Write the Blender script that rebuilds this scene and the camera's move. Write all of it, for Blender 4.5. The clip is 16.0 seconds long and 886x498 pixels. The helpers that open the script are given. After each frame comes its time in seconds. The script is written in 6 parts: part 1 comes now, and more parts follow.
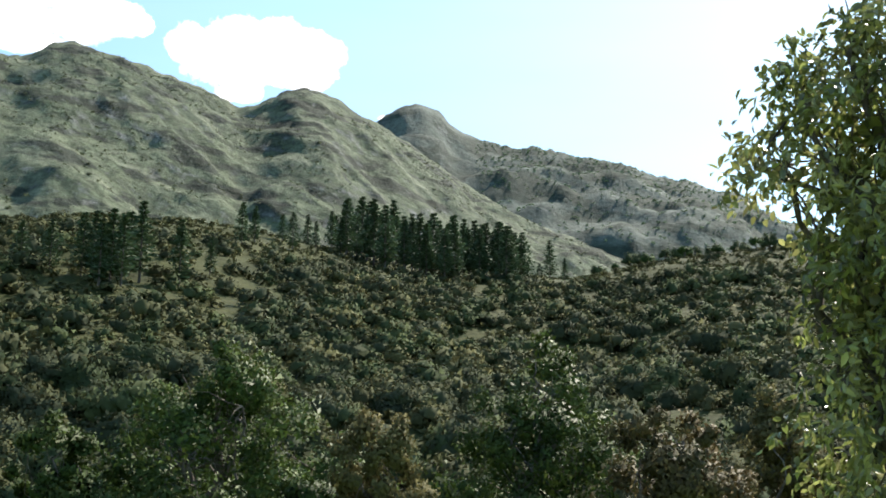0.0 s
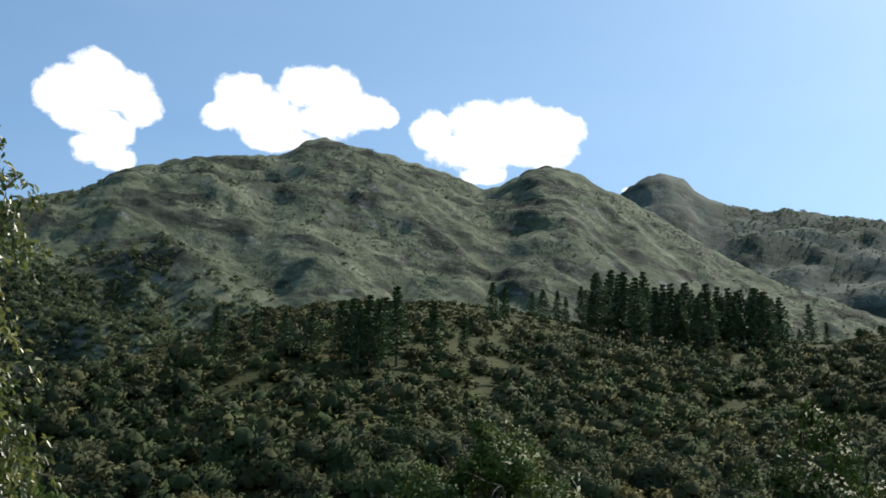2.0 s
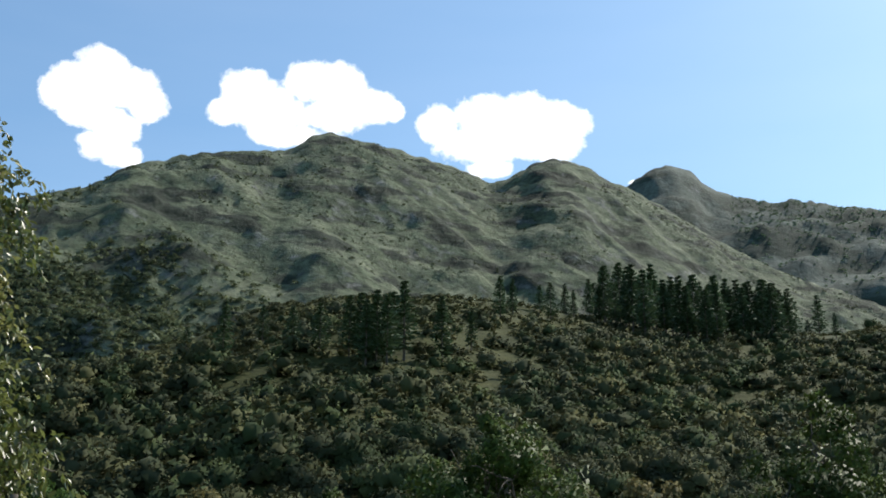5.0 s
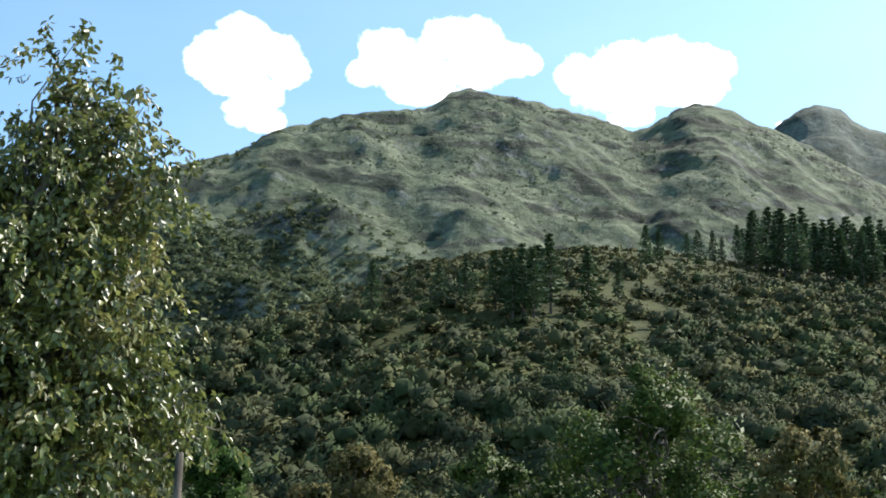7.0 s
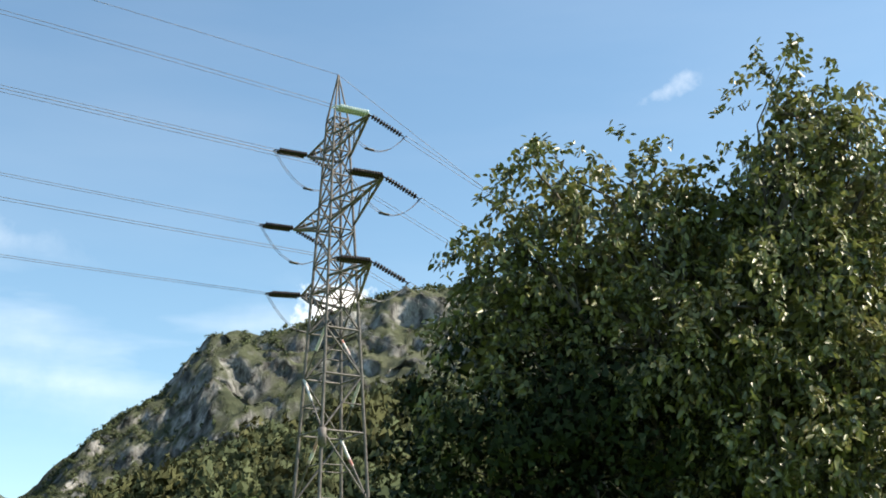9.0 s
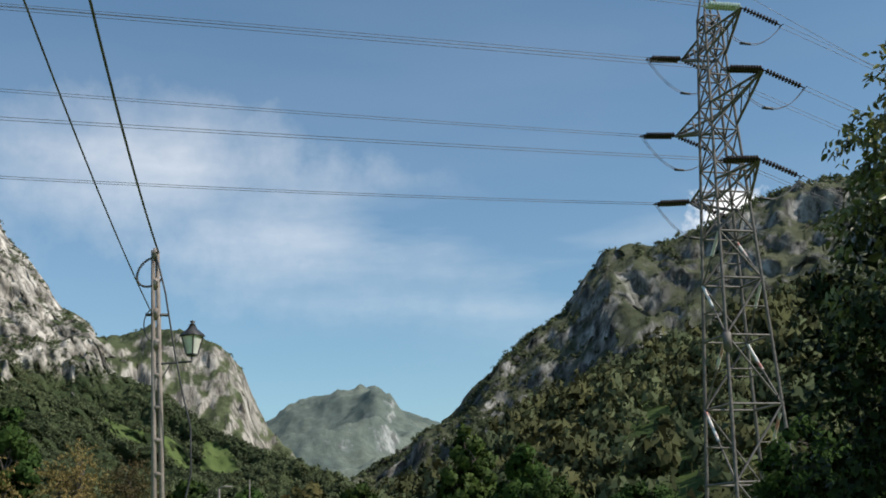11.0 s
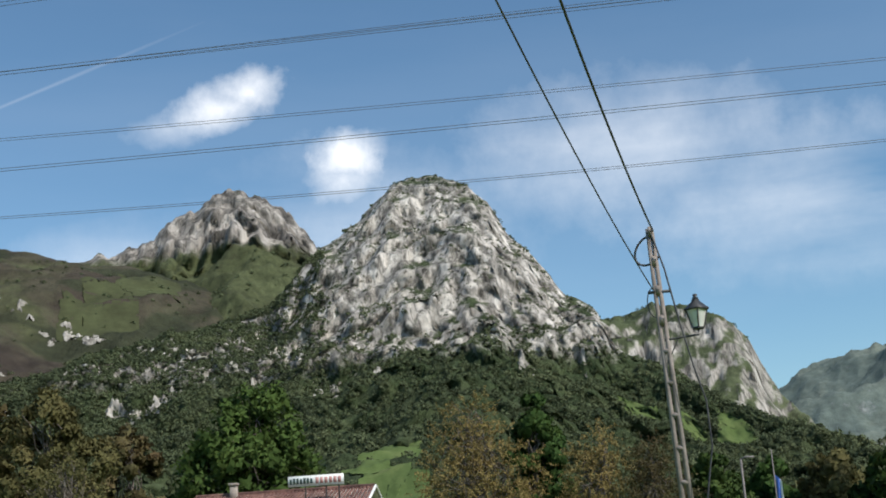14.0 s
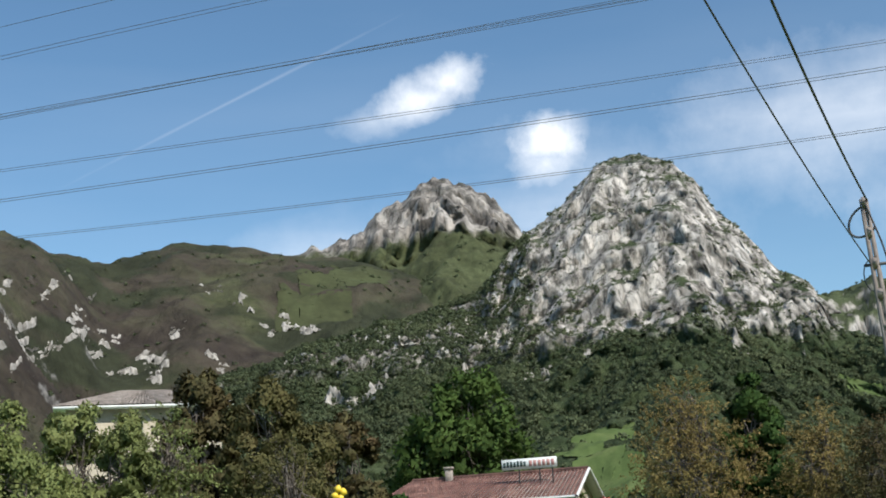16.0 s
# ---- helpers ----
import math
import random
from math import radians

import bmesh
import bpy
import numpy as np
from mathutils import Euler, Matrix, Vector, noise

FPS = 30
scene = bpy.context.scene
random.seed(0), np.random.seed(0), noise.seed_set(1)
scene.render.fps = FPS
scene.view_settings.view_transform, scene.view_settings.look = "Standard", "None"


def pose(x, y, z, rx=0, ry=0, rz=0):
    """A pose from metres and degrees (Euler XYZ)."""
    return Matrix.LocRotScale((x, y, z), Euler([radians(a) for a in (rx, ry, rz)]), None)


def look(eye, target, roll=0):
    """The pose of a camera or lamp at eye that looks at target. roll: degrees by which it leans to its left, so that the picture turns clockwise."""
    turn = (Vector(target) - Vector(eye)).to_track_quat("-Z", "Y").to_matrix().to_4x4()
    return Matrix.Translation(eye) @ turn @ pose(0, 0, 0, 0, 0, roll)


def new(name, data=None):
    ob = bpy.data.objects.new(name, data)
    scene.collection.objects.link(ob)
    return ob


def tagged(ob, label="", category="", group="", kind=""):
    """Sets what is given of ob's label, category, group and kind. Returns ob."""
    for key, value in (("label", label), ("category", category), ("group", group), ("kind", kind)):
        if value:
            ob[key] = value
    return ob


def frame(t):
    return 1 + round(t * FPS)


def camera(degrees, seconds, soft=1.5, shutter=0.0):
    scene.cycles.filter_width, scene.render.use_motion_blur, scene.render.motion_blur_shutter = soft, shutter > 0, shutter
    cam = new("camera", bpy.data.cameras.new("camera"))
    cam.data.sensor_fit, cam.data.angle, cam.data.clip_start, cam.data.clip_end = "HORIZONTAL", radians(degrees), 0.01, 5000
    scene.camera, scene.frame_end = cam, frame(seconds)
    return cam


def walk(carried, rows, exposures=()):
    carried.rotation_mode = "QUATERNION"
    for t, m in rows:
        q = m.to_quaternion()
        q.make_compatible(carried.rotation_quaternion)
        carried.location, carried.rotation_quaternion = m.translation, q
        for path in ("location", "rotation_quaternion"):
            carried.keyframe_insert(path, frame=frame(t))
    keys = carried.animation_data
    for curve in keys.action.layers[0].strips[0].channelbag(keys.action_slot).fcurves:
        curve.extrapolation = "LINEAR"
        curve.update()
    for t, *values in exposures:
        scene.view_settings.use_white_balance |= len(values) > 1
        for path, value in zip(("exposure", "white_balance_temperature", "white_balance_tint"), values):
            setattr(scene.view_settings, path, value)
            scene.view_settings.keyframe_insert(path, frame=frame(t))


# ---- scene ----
import itertools

EYE = Vector((0.0, 0.0, 1.6))


def ray(bearing, rise):
    """Unit way from the eye: bearing in degrees to the left of north, rise in degrees above the level."""
    b, e = radians(bearing), radians(rise)
    return Vector((-math.sin(b) * math.cos(e), math.cos(b) * math.cos(e), math.sin(e)))


def spot(bearing, dist, z=0.0):
    b = radians(bearing)
    return Vector((-math.sin(b) * dist, math.cos(b) * dist, z))


# the camera turns on one spot: seconds, bearing, rise, roll
TURN = [(0.0, 0.00, 16.13, 0.13),
        (0.5, 3.22, 17.93, 0.25),
        (1.0, 6.75, 19.49, 0.68),
        (1.5, 9.71, 19.92, 1.03),
        (2.0, 12.03, 19.55, 0.69),
        (2.5, 12.65, 19.60, 0.19),
        (3.0, 12.46, 19.74, 0.24),
        (3.2, 12.34, 19.77, 0.37),
        (5.3, 12.40, 19.09, 0.32),
        (5.5, 13.02, 18.91, 0.42),
        (6.0, 15.07, 17.89, 0.27),
        (6.5, 16.77, 16.88, 0.53),
        (7.0, 19.33, 17.11, 0.36),
        (7.5, 30.29, 17.37, 0.86),
        (8.0, 39.86, 17.38, 1.10),
        (8.5, 47.42, 17.69, 0.65),
        (9.0, 54.51, 17.68, -0.52),
        (9.5, 60.77, 17.10, -0.91),
        (9.7, 63.33, 16.68, -0.61),
        (11.8, 80.42, 12.04, -2.02),
        (12.0, 83.34, 11.67, -1.49),
        (12.5, 89.01, 11.26, -1.54),
        (13.0, 93.48, 12.00, -2.26),
        (13.5, 93.90, 13.47, -3.31),
        (14.0, 96.11, 13.84, -3.48),
        (14.5, 98.63, 13.82, -3.22),
        (15.0, 100.96, 13.71, -3.14),
        (15.5, 103.11, 13.63, -3.17),
        (16.0, 105.89, 13.64, -3.37)]
cam = camera(39.28, 16.0, soft=1.8)
# the turning body carries the eye a few centimetres aside: seconds, metres to the left
SWAY = [(0.0, 0.0), (12.5, 0.0), (13.0, 0.05), (13.5, 0.07), (14.0, 0.065), (14.5, 0.06), (15.0, 0.05), (15.5, 0.03), (16.0, 0.0)]


def eye_at(t, bearing):
    return EYE + ray(bearing + 90, 0) * float(np.interp(t, [a for a, _ in SWAY], [d for _, d in SWAY]))


walk(cam, [(t, look(eye_at(t, b), eye_at(t, b) + ray(b, e) * 50, r)) for t, b, e, r in TURN],
     exposures=[(0.0, 1.15, 6850, 10), (0.4, 0.85, 6600, 10), (0.8, 0.62, 6600, 10), (1.5, 0.36, 6750, 10), (3.2, 0.42, 6700, 10), (5.5, 0.44, 6550, 10), (6.5, 0.98, 6450, 10), (7.0, 1.08, 6600, 10), (8.0, 1.1, 7450, 10),
                (8.5, 1.15, 7600, 10), (9.0, 0.83, 7300, 10), (9.7, 0.4, 7000, 10), (12.0, -0.08, 6600, 10), (13.0, 0.02, 6500, 10), (14.5, 0.0, 6400, 10), (16.0, 0.12, 6400, 10)])

# ---- sky and sun ----
SUN_BEARING, SUN_RISE = -34.0, 46.0


def link(tree, a, b):
    tree.links.new(a, b)


def math_node(tree, op, a, b=None, clamp=False):
    n = tree.nodes.new("ShaderNodeMath")
    n.operation, n.use_clamp = op, clamp
    for i, v in enumerate((a, b)):
        if v is None:
            continue
        if isinstance(v, (int, float)):
            n.inputs[i].default_value = v
        else:
            link(tree, v, n.inputs[i])
    return n.outputs[0]


def make_sky():
    world = bpy.data.worlds.new("sky")
    scene.world = world
    world.use_nodes = True
    t = world.node_tree
    t.nodes.clear()
    out = t.nodes.new("ShaderNodeOutputWorld")
    bg = t.nodes.new("ShaderNodeBackground")
    sky = t.nodes.new("ShaderNodeTexSky")
    sky.sky_type, sky.sun_disc = "NISHITA", False
    sky.sun_elevation, sky.sun_rotation = radians(SUN_RISE), radians(-SUN_BEARING)
    sky.altitude, sky.air_density, sky.dust_density, sky.ozone_density = 300, 1.0, 1.0, 1.0
    co = t.nodes.new("ShaderNodeTexCoord").outputs["Generated"]
    warp = t.nodes.new("ShaderNodeTexNoise")
    warp.inputs["Scale"].default_value, warp.inputs["Detail"].default_value, warp.inputs["Roughness"].default_value = 30, 6, 0.62
    link(t, co, warp.inputs["Vector"])
    puff = math_node(t, "MULTIPLY", math_node(t, "SUBTRACT", warp.outputs["Fac"], 0.5), 2.6)

    def lobe(bearing, rise, wide, high, lean=0.0, soft=0.35, strength=1.0, ragged=1.0):
        d = ray(bearing, rise)
        right = d.cross(Vector((0, 0, 1))).normalized()
        up = right.cross(d)
        c, s = math.cos(radians(lean)), math.sin(radians(lean))
        axes = (right * c + up * s, up * c - right * s)
        q = []
        for axis, size in zip(axes, (wide, high)):
            n = t.nodes.new("ShaderNodeVectorMath")
            n.operation = "DOT_PRODUCT"
            link(t, co, n.inputs[0])
            n.inputs[1].default_value = axis
            q.append(math_node(t, "MULTIPLY", math_node(t, "POWER", math_node(t, "ABSOLUTE", math_node(t, "SUBTRACT", n.outputs["Value"], d.dot(axis))), 2.0), 1 / radians(size) ** 2))
        r = math_node(t, "SQRT", math_node(t, "ADD", q[0], q[1]))
        r = math_node(t, "ADD", r, math_node(t, "MULTIPLY", puff, ragged))
        # one side of the sky only
        m = math_node(t, "DIVIDE", math_node(t, "SUBTRACT", 1.0, r), soft, clamp=True)
        m = math_node(t, "MULTIPLY", m, strength)
        n = t.nodes.new("ShaderNodeVectorMath")
        n.operation = "DOT_PRODUCT"
        link(t, co, n.inputs[0])
        n.inputs[1].default_value = d
        return math_node(t, "MULTIPLY", m, math_node(t, "GREATER_THAN", n.outputs["Value"], 0.5))

    mask = None
    for row in CLOUDS:
        m = lobe(*row)
        mask = m if mask is None else math_node(t, "MAXIMUM", mask, m)
    # thin high streaks
    streak = t.nodes.new("ShaderNodeTexNoise")
    streak.inputs["Scale"].default_value, streak.inputs["Detail"].default_value = 2.2, 6
    mp = t.nodes.new("ShaderNodeMapping")
    mp.inputs["Scale"].default_value = (1.0, 1.0, 5.0)
    mp.inputs["Rotation"].default_value = (0.12, 0.1, 0)
    link(t, co, mp.inputs["Vector"])
    link(t, mp.outputs["Vector"], streak.inputs["Vector"])
    thin = math_node(t, "MULTIPLY", math_node(t, "SUBTRACT", streak.outputs["Fac"], 0.41), 2.3, clamp=True)
    thin = math_node(t, "MULTIPLY", thin, 0.5)
    veil = None
    for row in VEILS:
        m = lobe(*row)
        veil = m if veil is None else math_node(t, "MAXIMUM", veil, m)
    thin = math_node(t, "MULTIPLY", thin, math_node(t, "ADD", math_node(t, "MULTIPLY", veil, 1.9), 0.1))
    mask = math_node(t, "MAXIMUM", mask, thin)
    mix = t.nodes.new("ShaderNodeMix")
    mix.data_type = "RGBA"
    link(t, mask, mix.inputs["Factor"])
    tint = t.nodes.new("ShaderNodeMix")
    tint.data_type, tint.blend_type = "RGBA", "MULTIPLY"
    tint.inputs["Factor"].default_value = 1.0
    tint.inputs["B"].default_value = SKY_TINT
    link(t, sky.outputs["Color"], tint.inputs["A"])
    link(t, tint.outputs["Result"], mix.inputs["A"])
    mix.inputs["B"].default_value = CLOUD_WHITE
    link(t, mix.outputs["Result"], bg.inputs["Color"])
    bg.inputs["Strength"].default_value = SKY_STRENGTH
    link(t, bg.outputs["Background"], out.inputs["Surface"])


SKY_STRENGTH = 0.12
SKY_TINT = (0.8, 1.02, 1.08, 1)
CLOUD_WHITE = (9.5, 9.7, 10.0, 1)
# bearing, rise, half width, half height, lean, edge softness, strength, raggedness
CLOUDS = [
    (29.3, 26.5, 1.2, 1.0, 0, 0.3, 1.0, 0.6), (30.3, 25.7, 1.5, 0.9, 0, 0.3, 1.0, 0.6), (31.3, 25.2, 1.0, 0.9, 0, 0.3, 1.0, 0.6), (28.1, 25.7, 1.4, 1.0, 0, 0.3, 1.0, 0.6), (27.1, 25.1, 1.1, 0.9, 0, 0.3, 1.0, 0.6), (29.9, 24.5, 1.4, 0.9, 0, 0.3, 1.0, 0.6), (28.8, 24.0, 1.3, 0.9, 0, 0.3, 1.0, 0.6), (29.1, 23.1, 1.3, 0.8, 0, 0.3, 1.0, 0.6), (28.2, 22.6, 1.0, 0.6, 0, 0.3, 1.0, 0.6),
    (22.6, 25.9, 1.4, 1.2, 0, 0.3, 1.0, 0.6), (21.2, 25.3, 2.3, 1.3, 0, 0.3, 1.0, 0.6), (19.0, 26.6, 1.5, 1.2, 0, 0.3, 1.0, 0.6), (17.5, 26.8, 1.4, 0.9, 0, 0.3, 1.0, 0.6), (17.8, 25.5, 2.0, 1.0, 0, 0.3, 1.0, 0.6), (15.8, 25.8, 1.2, 0.9, 0, 0.3, 1.0, 0.6), (14.9, 25.6, 0.6, 0.6, 0, 0.3, 1.0, 0.6), (20.5, 24.3, 2.0, 0.6, 0, 0.3, 1.0, 0.6), (23.4, 25.2, 0.9, 0.8, 0, 0.3, 1.0, 0.6),
    (12.6, 25.0, 1.2, 1.0, 0, 0.3, 1.0, 0.6), (10.3, 25.3, 1.8, 1.3, 0, 0.3, 1.0, 0.6), (8.0, 25.3, 1.9, 1.3, 0, 0.3, 1.0, 0.6), (6.3, 24.9, 1.3, 1.2, 0, 0.3, 1.0, 0.6), (10.3, 24.1, 2.3, 1.2, 0, 0.3, 1.0, 0.6), (7.5, 24.0, 2.2, 0.9, 0, 0.3, 1.0, 0.6), (10.0, 23.0, 1.3, 0.5, 0, 0.3, 1.0, 0.6), (2.7, 22.1, 0.6, 0.2, 0, 0.3, 1.0, 0.6),
    (43.9, 29, 0.8, 0.7, 0, 0.9, 0.2, 1.8), (43, 24.5, 1.2, 0.5, 20, 1.0, 0.16, 1.6),
    (59.3, 14.9, 2.0, 1.3, 0, 0.5, 1.0, 0.8),
    (106.6, 20.5, 3.4, 1.3, 12, 1.0, 0.85, 0.5), (105.1, 21.3, 2.2, 1.3, 10, 1.0, 0.9, 0.5), (109.0, 19.6, 2.4, 1.0, 0, 1.4, 0.5, 0.5),
    (100.6, 18.3, 1.9, 1.6, 0, 0.8, 0.95, 0.45), (100.7, 17.2, 2.1, 1.6, 0, 1.1, 0.8, 0.45), (99.4, 18.6, 1.2, 1.0, 0, 1.2, 0.45, 0.5),
    (115.7, 20.7, 9.5, 0.12, 27, 0.9, 0.13, 0.2),
]
VEILS = [(78.1, 14.4, 11.0, 4.5, -8, 0.9, 1.0, 0.3), (67, 12.4, 9.0, 4.0, 6, 0.9, 1.0, 0.3), (87, 17.7, 9.0, 4.0, 0, 0.9, 0.9, 0.3), (99.9, 15, 9.0, 4.5, 0, 0.9, 0.6, 0.3), (111.7, 13.9, 5.0, 2.0, 10, 0.9, 0.6, 0.3)]
make_sky()
sun = new("sun", bpy.data.lights.new("sun", "SUN"))
sun.data.energy, sun.data.angle, sun.data.color = 4.5, radians(0.53), (1.0, 0.95, 0.86)
sun.matrix_world = look(ray(SUN_BEARING, SUN_RISE) * 100, (-0.3, 0.6, 0))

# ---- materials ----
def material(name, colours, scale=1.0, detail=6, rough=0.8, bump=0.0, bump_scale=None, metal=0.0, translucent=0.0, per_piece=0.0, spread=(0.35, 0.65), second=None, coords="Object", stretch=(1, 1, 1), specular=0.5):
    """colours: two or three tones mixed by noise. second: (scale, strength) of a finer mottle. per_piece: brightness change from island to island."""
    m = bpy.data.materials.new(name)
    m.use_nodes = True
    t = m.node_tree
    p = t.nodes["Principled BSDF"]
    p.inputs["Roughness"].default_value, p.inputs["Metallic"].default_value = rough, metal
    p.inputs["Specular IOR Level"].default_value = specular
    co = t.nodes.new("ShaderNodeTexCoord").outputs[coords]
    mp = t.nodes.new("ShaderNodeMapping")
    mp.inputs["Scale"].default_value = stretch
    link(t, co, mp.inputs["Vector"])
    co = mp.outputs["Vector"]
    n = t.nodes.new("ShaderNodeTexNoise")
    n.inputs["Scale"].default_value, n.inputs["Detail"].default_value, n.inputs["Roughness"].default_value = scale, detail, 0.6
    link(t, co, n.inputs["Vector"])
    ramp = t.nodes.new("ShaderNodeValToRGB")
    ramp.color_ramp.elements[0].color, ramp.color_ramp.elements[-1].color = (*colours[0], 1), (*colours[-1], 1)
    ramp.color_ramp.elements[0].position, ramp.color_ramp.elements[-1].position = spread
    for i, c in enumerate(colours[1:-1]):
        e = ramp.color_ramp.elements.new(spread[0] + (spread[1] - spread[0]) * (i + 1) / (len(colours) - 1))
        e.color = (*c, 1)
    link(t, n.outputs["Fac"], ramp.inputs["Fac"])
    col = ramp.outputs["Color"]
    factor = None
    if second:
        n2 = t.nodes.new("ShaderNodeTexNoise")
        n2.inputs["Scale"].default_value, n2.inputs["Detail"].default_value = second[0], 4
        link(t, co, n2.inputs["Vector"])
        factor = math_node(t, "ADD", math_node(t, "MULTIPLY", math_node(t, "SUBTRACT", n2.outputs["Fac"], 0.5), second[1] * 2), 1.0)
    if per_piece:
        g = t.nodes.new("ShaderNodeNewGeometry").outputs["Random Per Island"]
        o = t.nodes.new("ShaderNodeObjectInfo").outputs["Random"]
        f = math_node(t, "ADD", math_node(t, "MULTIPLY", math_node(t, "SUBTRACT", g, 0.5), 2 * per_piece), 1.0)
        f = math_node(t, "MULTIPLY", f, math_node(t, "ADD", math_node(t, "MULTIPLY", math_node(t, "SUBTRACT", o, 0.5), per_piece), 1.0))
        factor = f if factor is None else math_node(t, "MULTIPLY", factor, f)
    if factor is not None:
        v = t.nodes.new("ShaderNodeHueSaturation")
        link(t, factor, v.inputs["Value"])
        link(t, col, v.inputs["Color"])
        col = v.outputs["Color"]
    link(t, col, p.inputs["Base Color"])
    if bump:
        b = t.nodes.new("ShaderNodeBump")
        b.inputs["Strength"].default_value = bump
        b.inputs["Distance"].default_value = 0.3 / (bump_scale or scale)
        n3 = t.nodes.new("ShaderNodeTexNoise")
        n3.inputs["Scale"].default_value, n3.inputs["Detail"].default_value = bump_scale or scale * 4, 8
        link(t, co, n3.inputs["Vector"])
        link(t, n3.outputs["Fac"], b.inputs["Height"])
        link(t, b.outputs["Normal"], p.inputs["Normal"])
    if translucent:
        tr = t.nodes.new("ShaderNodeBsdfTranslucent")
        ms = t.nodes.new("ShaderNodeMixShader")
        ms.inputs["Fac"].default_value = translucent
        link(t, col, tr.inputs["Color"])
        link(t, p.outputs["BSDF"], ms.inputs[1])
        link(t, tr.outputs["BSDF"], ms.inputs[2])
        link(t, ms.outputs["Shader"], t.nodes["Material Output"].inputs["Surface"])
    return m


def slope_material(name, grass, rock, low=0.55, high=0.8, scale=0.01, rough=0.95, rock_amount=0.0, streak=(1, 1, 0.25), bump=0.9, fine=0.09, line=None, mottle=0.3, facet=0.0, patch=None):
    """Turf where the ground is flat, bare rock where it is steep, broken up by noise."""
    m = bpy.data.materials.new(name)
    m.use_nodes = True
    t = m.node_tree
    p = t.nodes["Principled BSDF"]
    p.inputs["Roughness"].default_value, p.inputs["Specular IOR Level"].default_value = rough, 0.15
    co = t.nodes.new("ShaderNodeTexCoord").outputs["Object"]

    def tones(colours, sc, vec=None, spread=(0.38, 0.62)):
        n = t.nodes.new("ShaderNodeTexNoise")
        n.inputs["Scale"].default_value, n.inputs["Detail"].default_value, n.inputs["Roughness"].default_value = sc, 9, 0.66
        link(t, vec or co, n.inputs["Vector"])
        r = t.nodes.new("ShaderNodeValToRGB")
        r.color_ramp.elements[0].color, r.color_ramp.elements[-1].color = (*colours[0], 1), (*colours[-1], 1)
        r.color_ramp.elements[0].position, r.color_ramp.elements[-1].position = spread
        for i, c in enumerate(colours[1:-1]):
            r.color_ramp.elements.new(spread[0] + (spread[1] - spread[0]) * (i + 1) / (len(colours) - 1)).color = (*c, 1)
        link(t, n.outputs["Fac"], r.inputs["Fac"])
        return r.outputs["Color"], n.outputs["Fac"]

    mp = t.nodes.new("ShaderNodeMapping")
    mp.inputs["Scale"].default_value = streak
    link(t, co, mp.inputs["Vector"])
    g, _ = tones(grass, scale)
    r, crag = tones(rock, fine, mp.outputs["Vector"], (0.3, 0.6))
    _, broken = tones(grass, scale * 4)
    cracks, _ = tones([(0.3, 0.3, 0.3), (1.0, 1.0, 1.0)], fine * 3.2, mp.outputs["Vector"], (0.4, 0.5))
    cut = t.nodes.new("ShaderNodeMix")
    cut.data_type, cut.blend_type = "RGBA", "MULTIPLY"
    cut.inputs["Factor"].default_value = 0.85
    link(t, r, cut.inputs["A"])
    link(t, cracks, cut.inputs["B"])
    r = cut.outputs["Result"]
    if facet:  # broken faces: each block of rock has its own tone and a dark joint round it
        bend = t.nodes.new("ShaderNodeMix")
        bend.data_type = "VECTOR"
        bend.inputs["Factor"].default_value = 0.12
        wob = t.nodes.new("ShaderNodeTexNoise")
        wob.inputs["Scale"].default_value, wob.inputs["Detail"].default_value = facet * 2, 4
        link(t, mp.outputs["Vector"], wob.inputs["Vector"])
        big = t.nodes.new("ShaderNodeVectorMath")
        big.operation = "SCALE"
        big.inputs["Scale"].default_value = 8 / facet / 2
        link(t, wob.outputs["Color"], big.inputs[0])
        link(t, mp.outputs["Vector"], bend.inputs["A"])
        link(t, big.outputs["Vector"], bend.inputs["B"])
        for feature, sc in (("DISTANCE_TO_EDGE", facet), ("F1", facet * 2.3)):
            v = t.nodes.new("ShaderNodeTexVoronoi")
            v.feature = feature
            v.inputs["Scale"].default_value = sc
            link(t, bend.outputs["Result"], v.inputs["Vector"])
            if feature == "F1":
                tone = t.nodes.new("ShaderNodeSeparateColor")
                link(t, v.outputs["Color"], tone.inputs["Color"])
                k = math_node(t, "ADD", math_node(t, "MULTIPLY", tone.outputs["Red"], 0.45), 0.75)
            else:
                k = math_node(t, "ADD", math_node(t, "MULTIPLY", math_node(t, "DIVIDE", v.outputs["Distance"], 0.16, clamp=True), 0.55), 0.45)
            hs = t.nodes.new("ShaderNodeHueSaturation")
            link(t, k, hs.inputs["Value"])
            link(t, r, hs.inputs["Color"])
            r = hs.outputs["Color"]
    if patch:  # dark low scrub and ledges lying in slanting bands
        colour, size, cutoff = patch
        pm = t.nodes.new("ShaderNodeMapping")
        pm.inputs["Scale"].default_value = (1, 1, 2.4)
        pm.inputs["Rotation"].default_value = (0.1, 0.35, 0)
        link(t, co, pm.inputs["Vector"])
        blot = t.nodes.new("ShaderNodeTexNoise")
        blot.inputs["Scale"].default_value, blot.inputs["Detail"].default_value, blot.inputs["Roughness"].default_value = size, 5, 0.5
        link(t, pm.outputs["Vector"], blot.inputs["Vector"])
        where = math_node(t, "DIVIDE", math_node(t, "SUBTRACT", blot.outputs["Fac"], cutoff), 0.05, clamp=True)
        pt = t.nodes.new("ShaderNodeMix")
        pt.data_type = "RGBA"
        link(t, where, pt.inputs["Factor"])
        link(t, g, pt.inputs["A"])
        pt.inputs["B"].default_value = (*colour, 1)
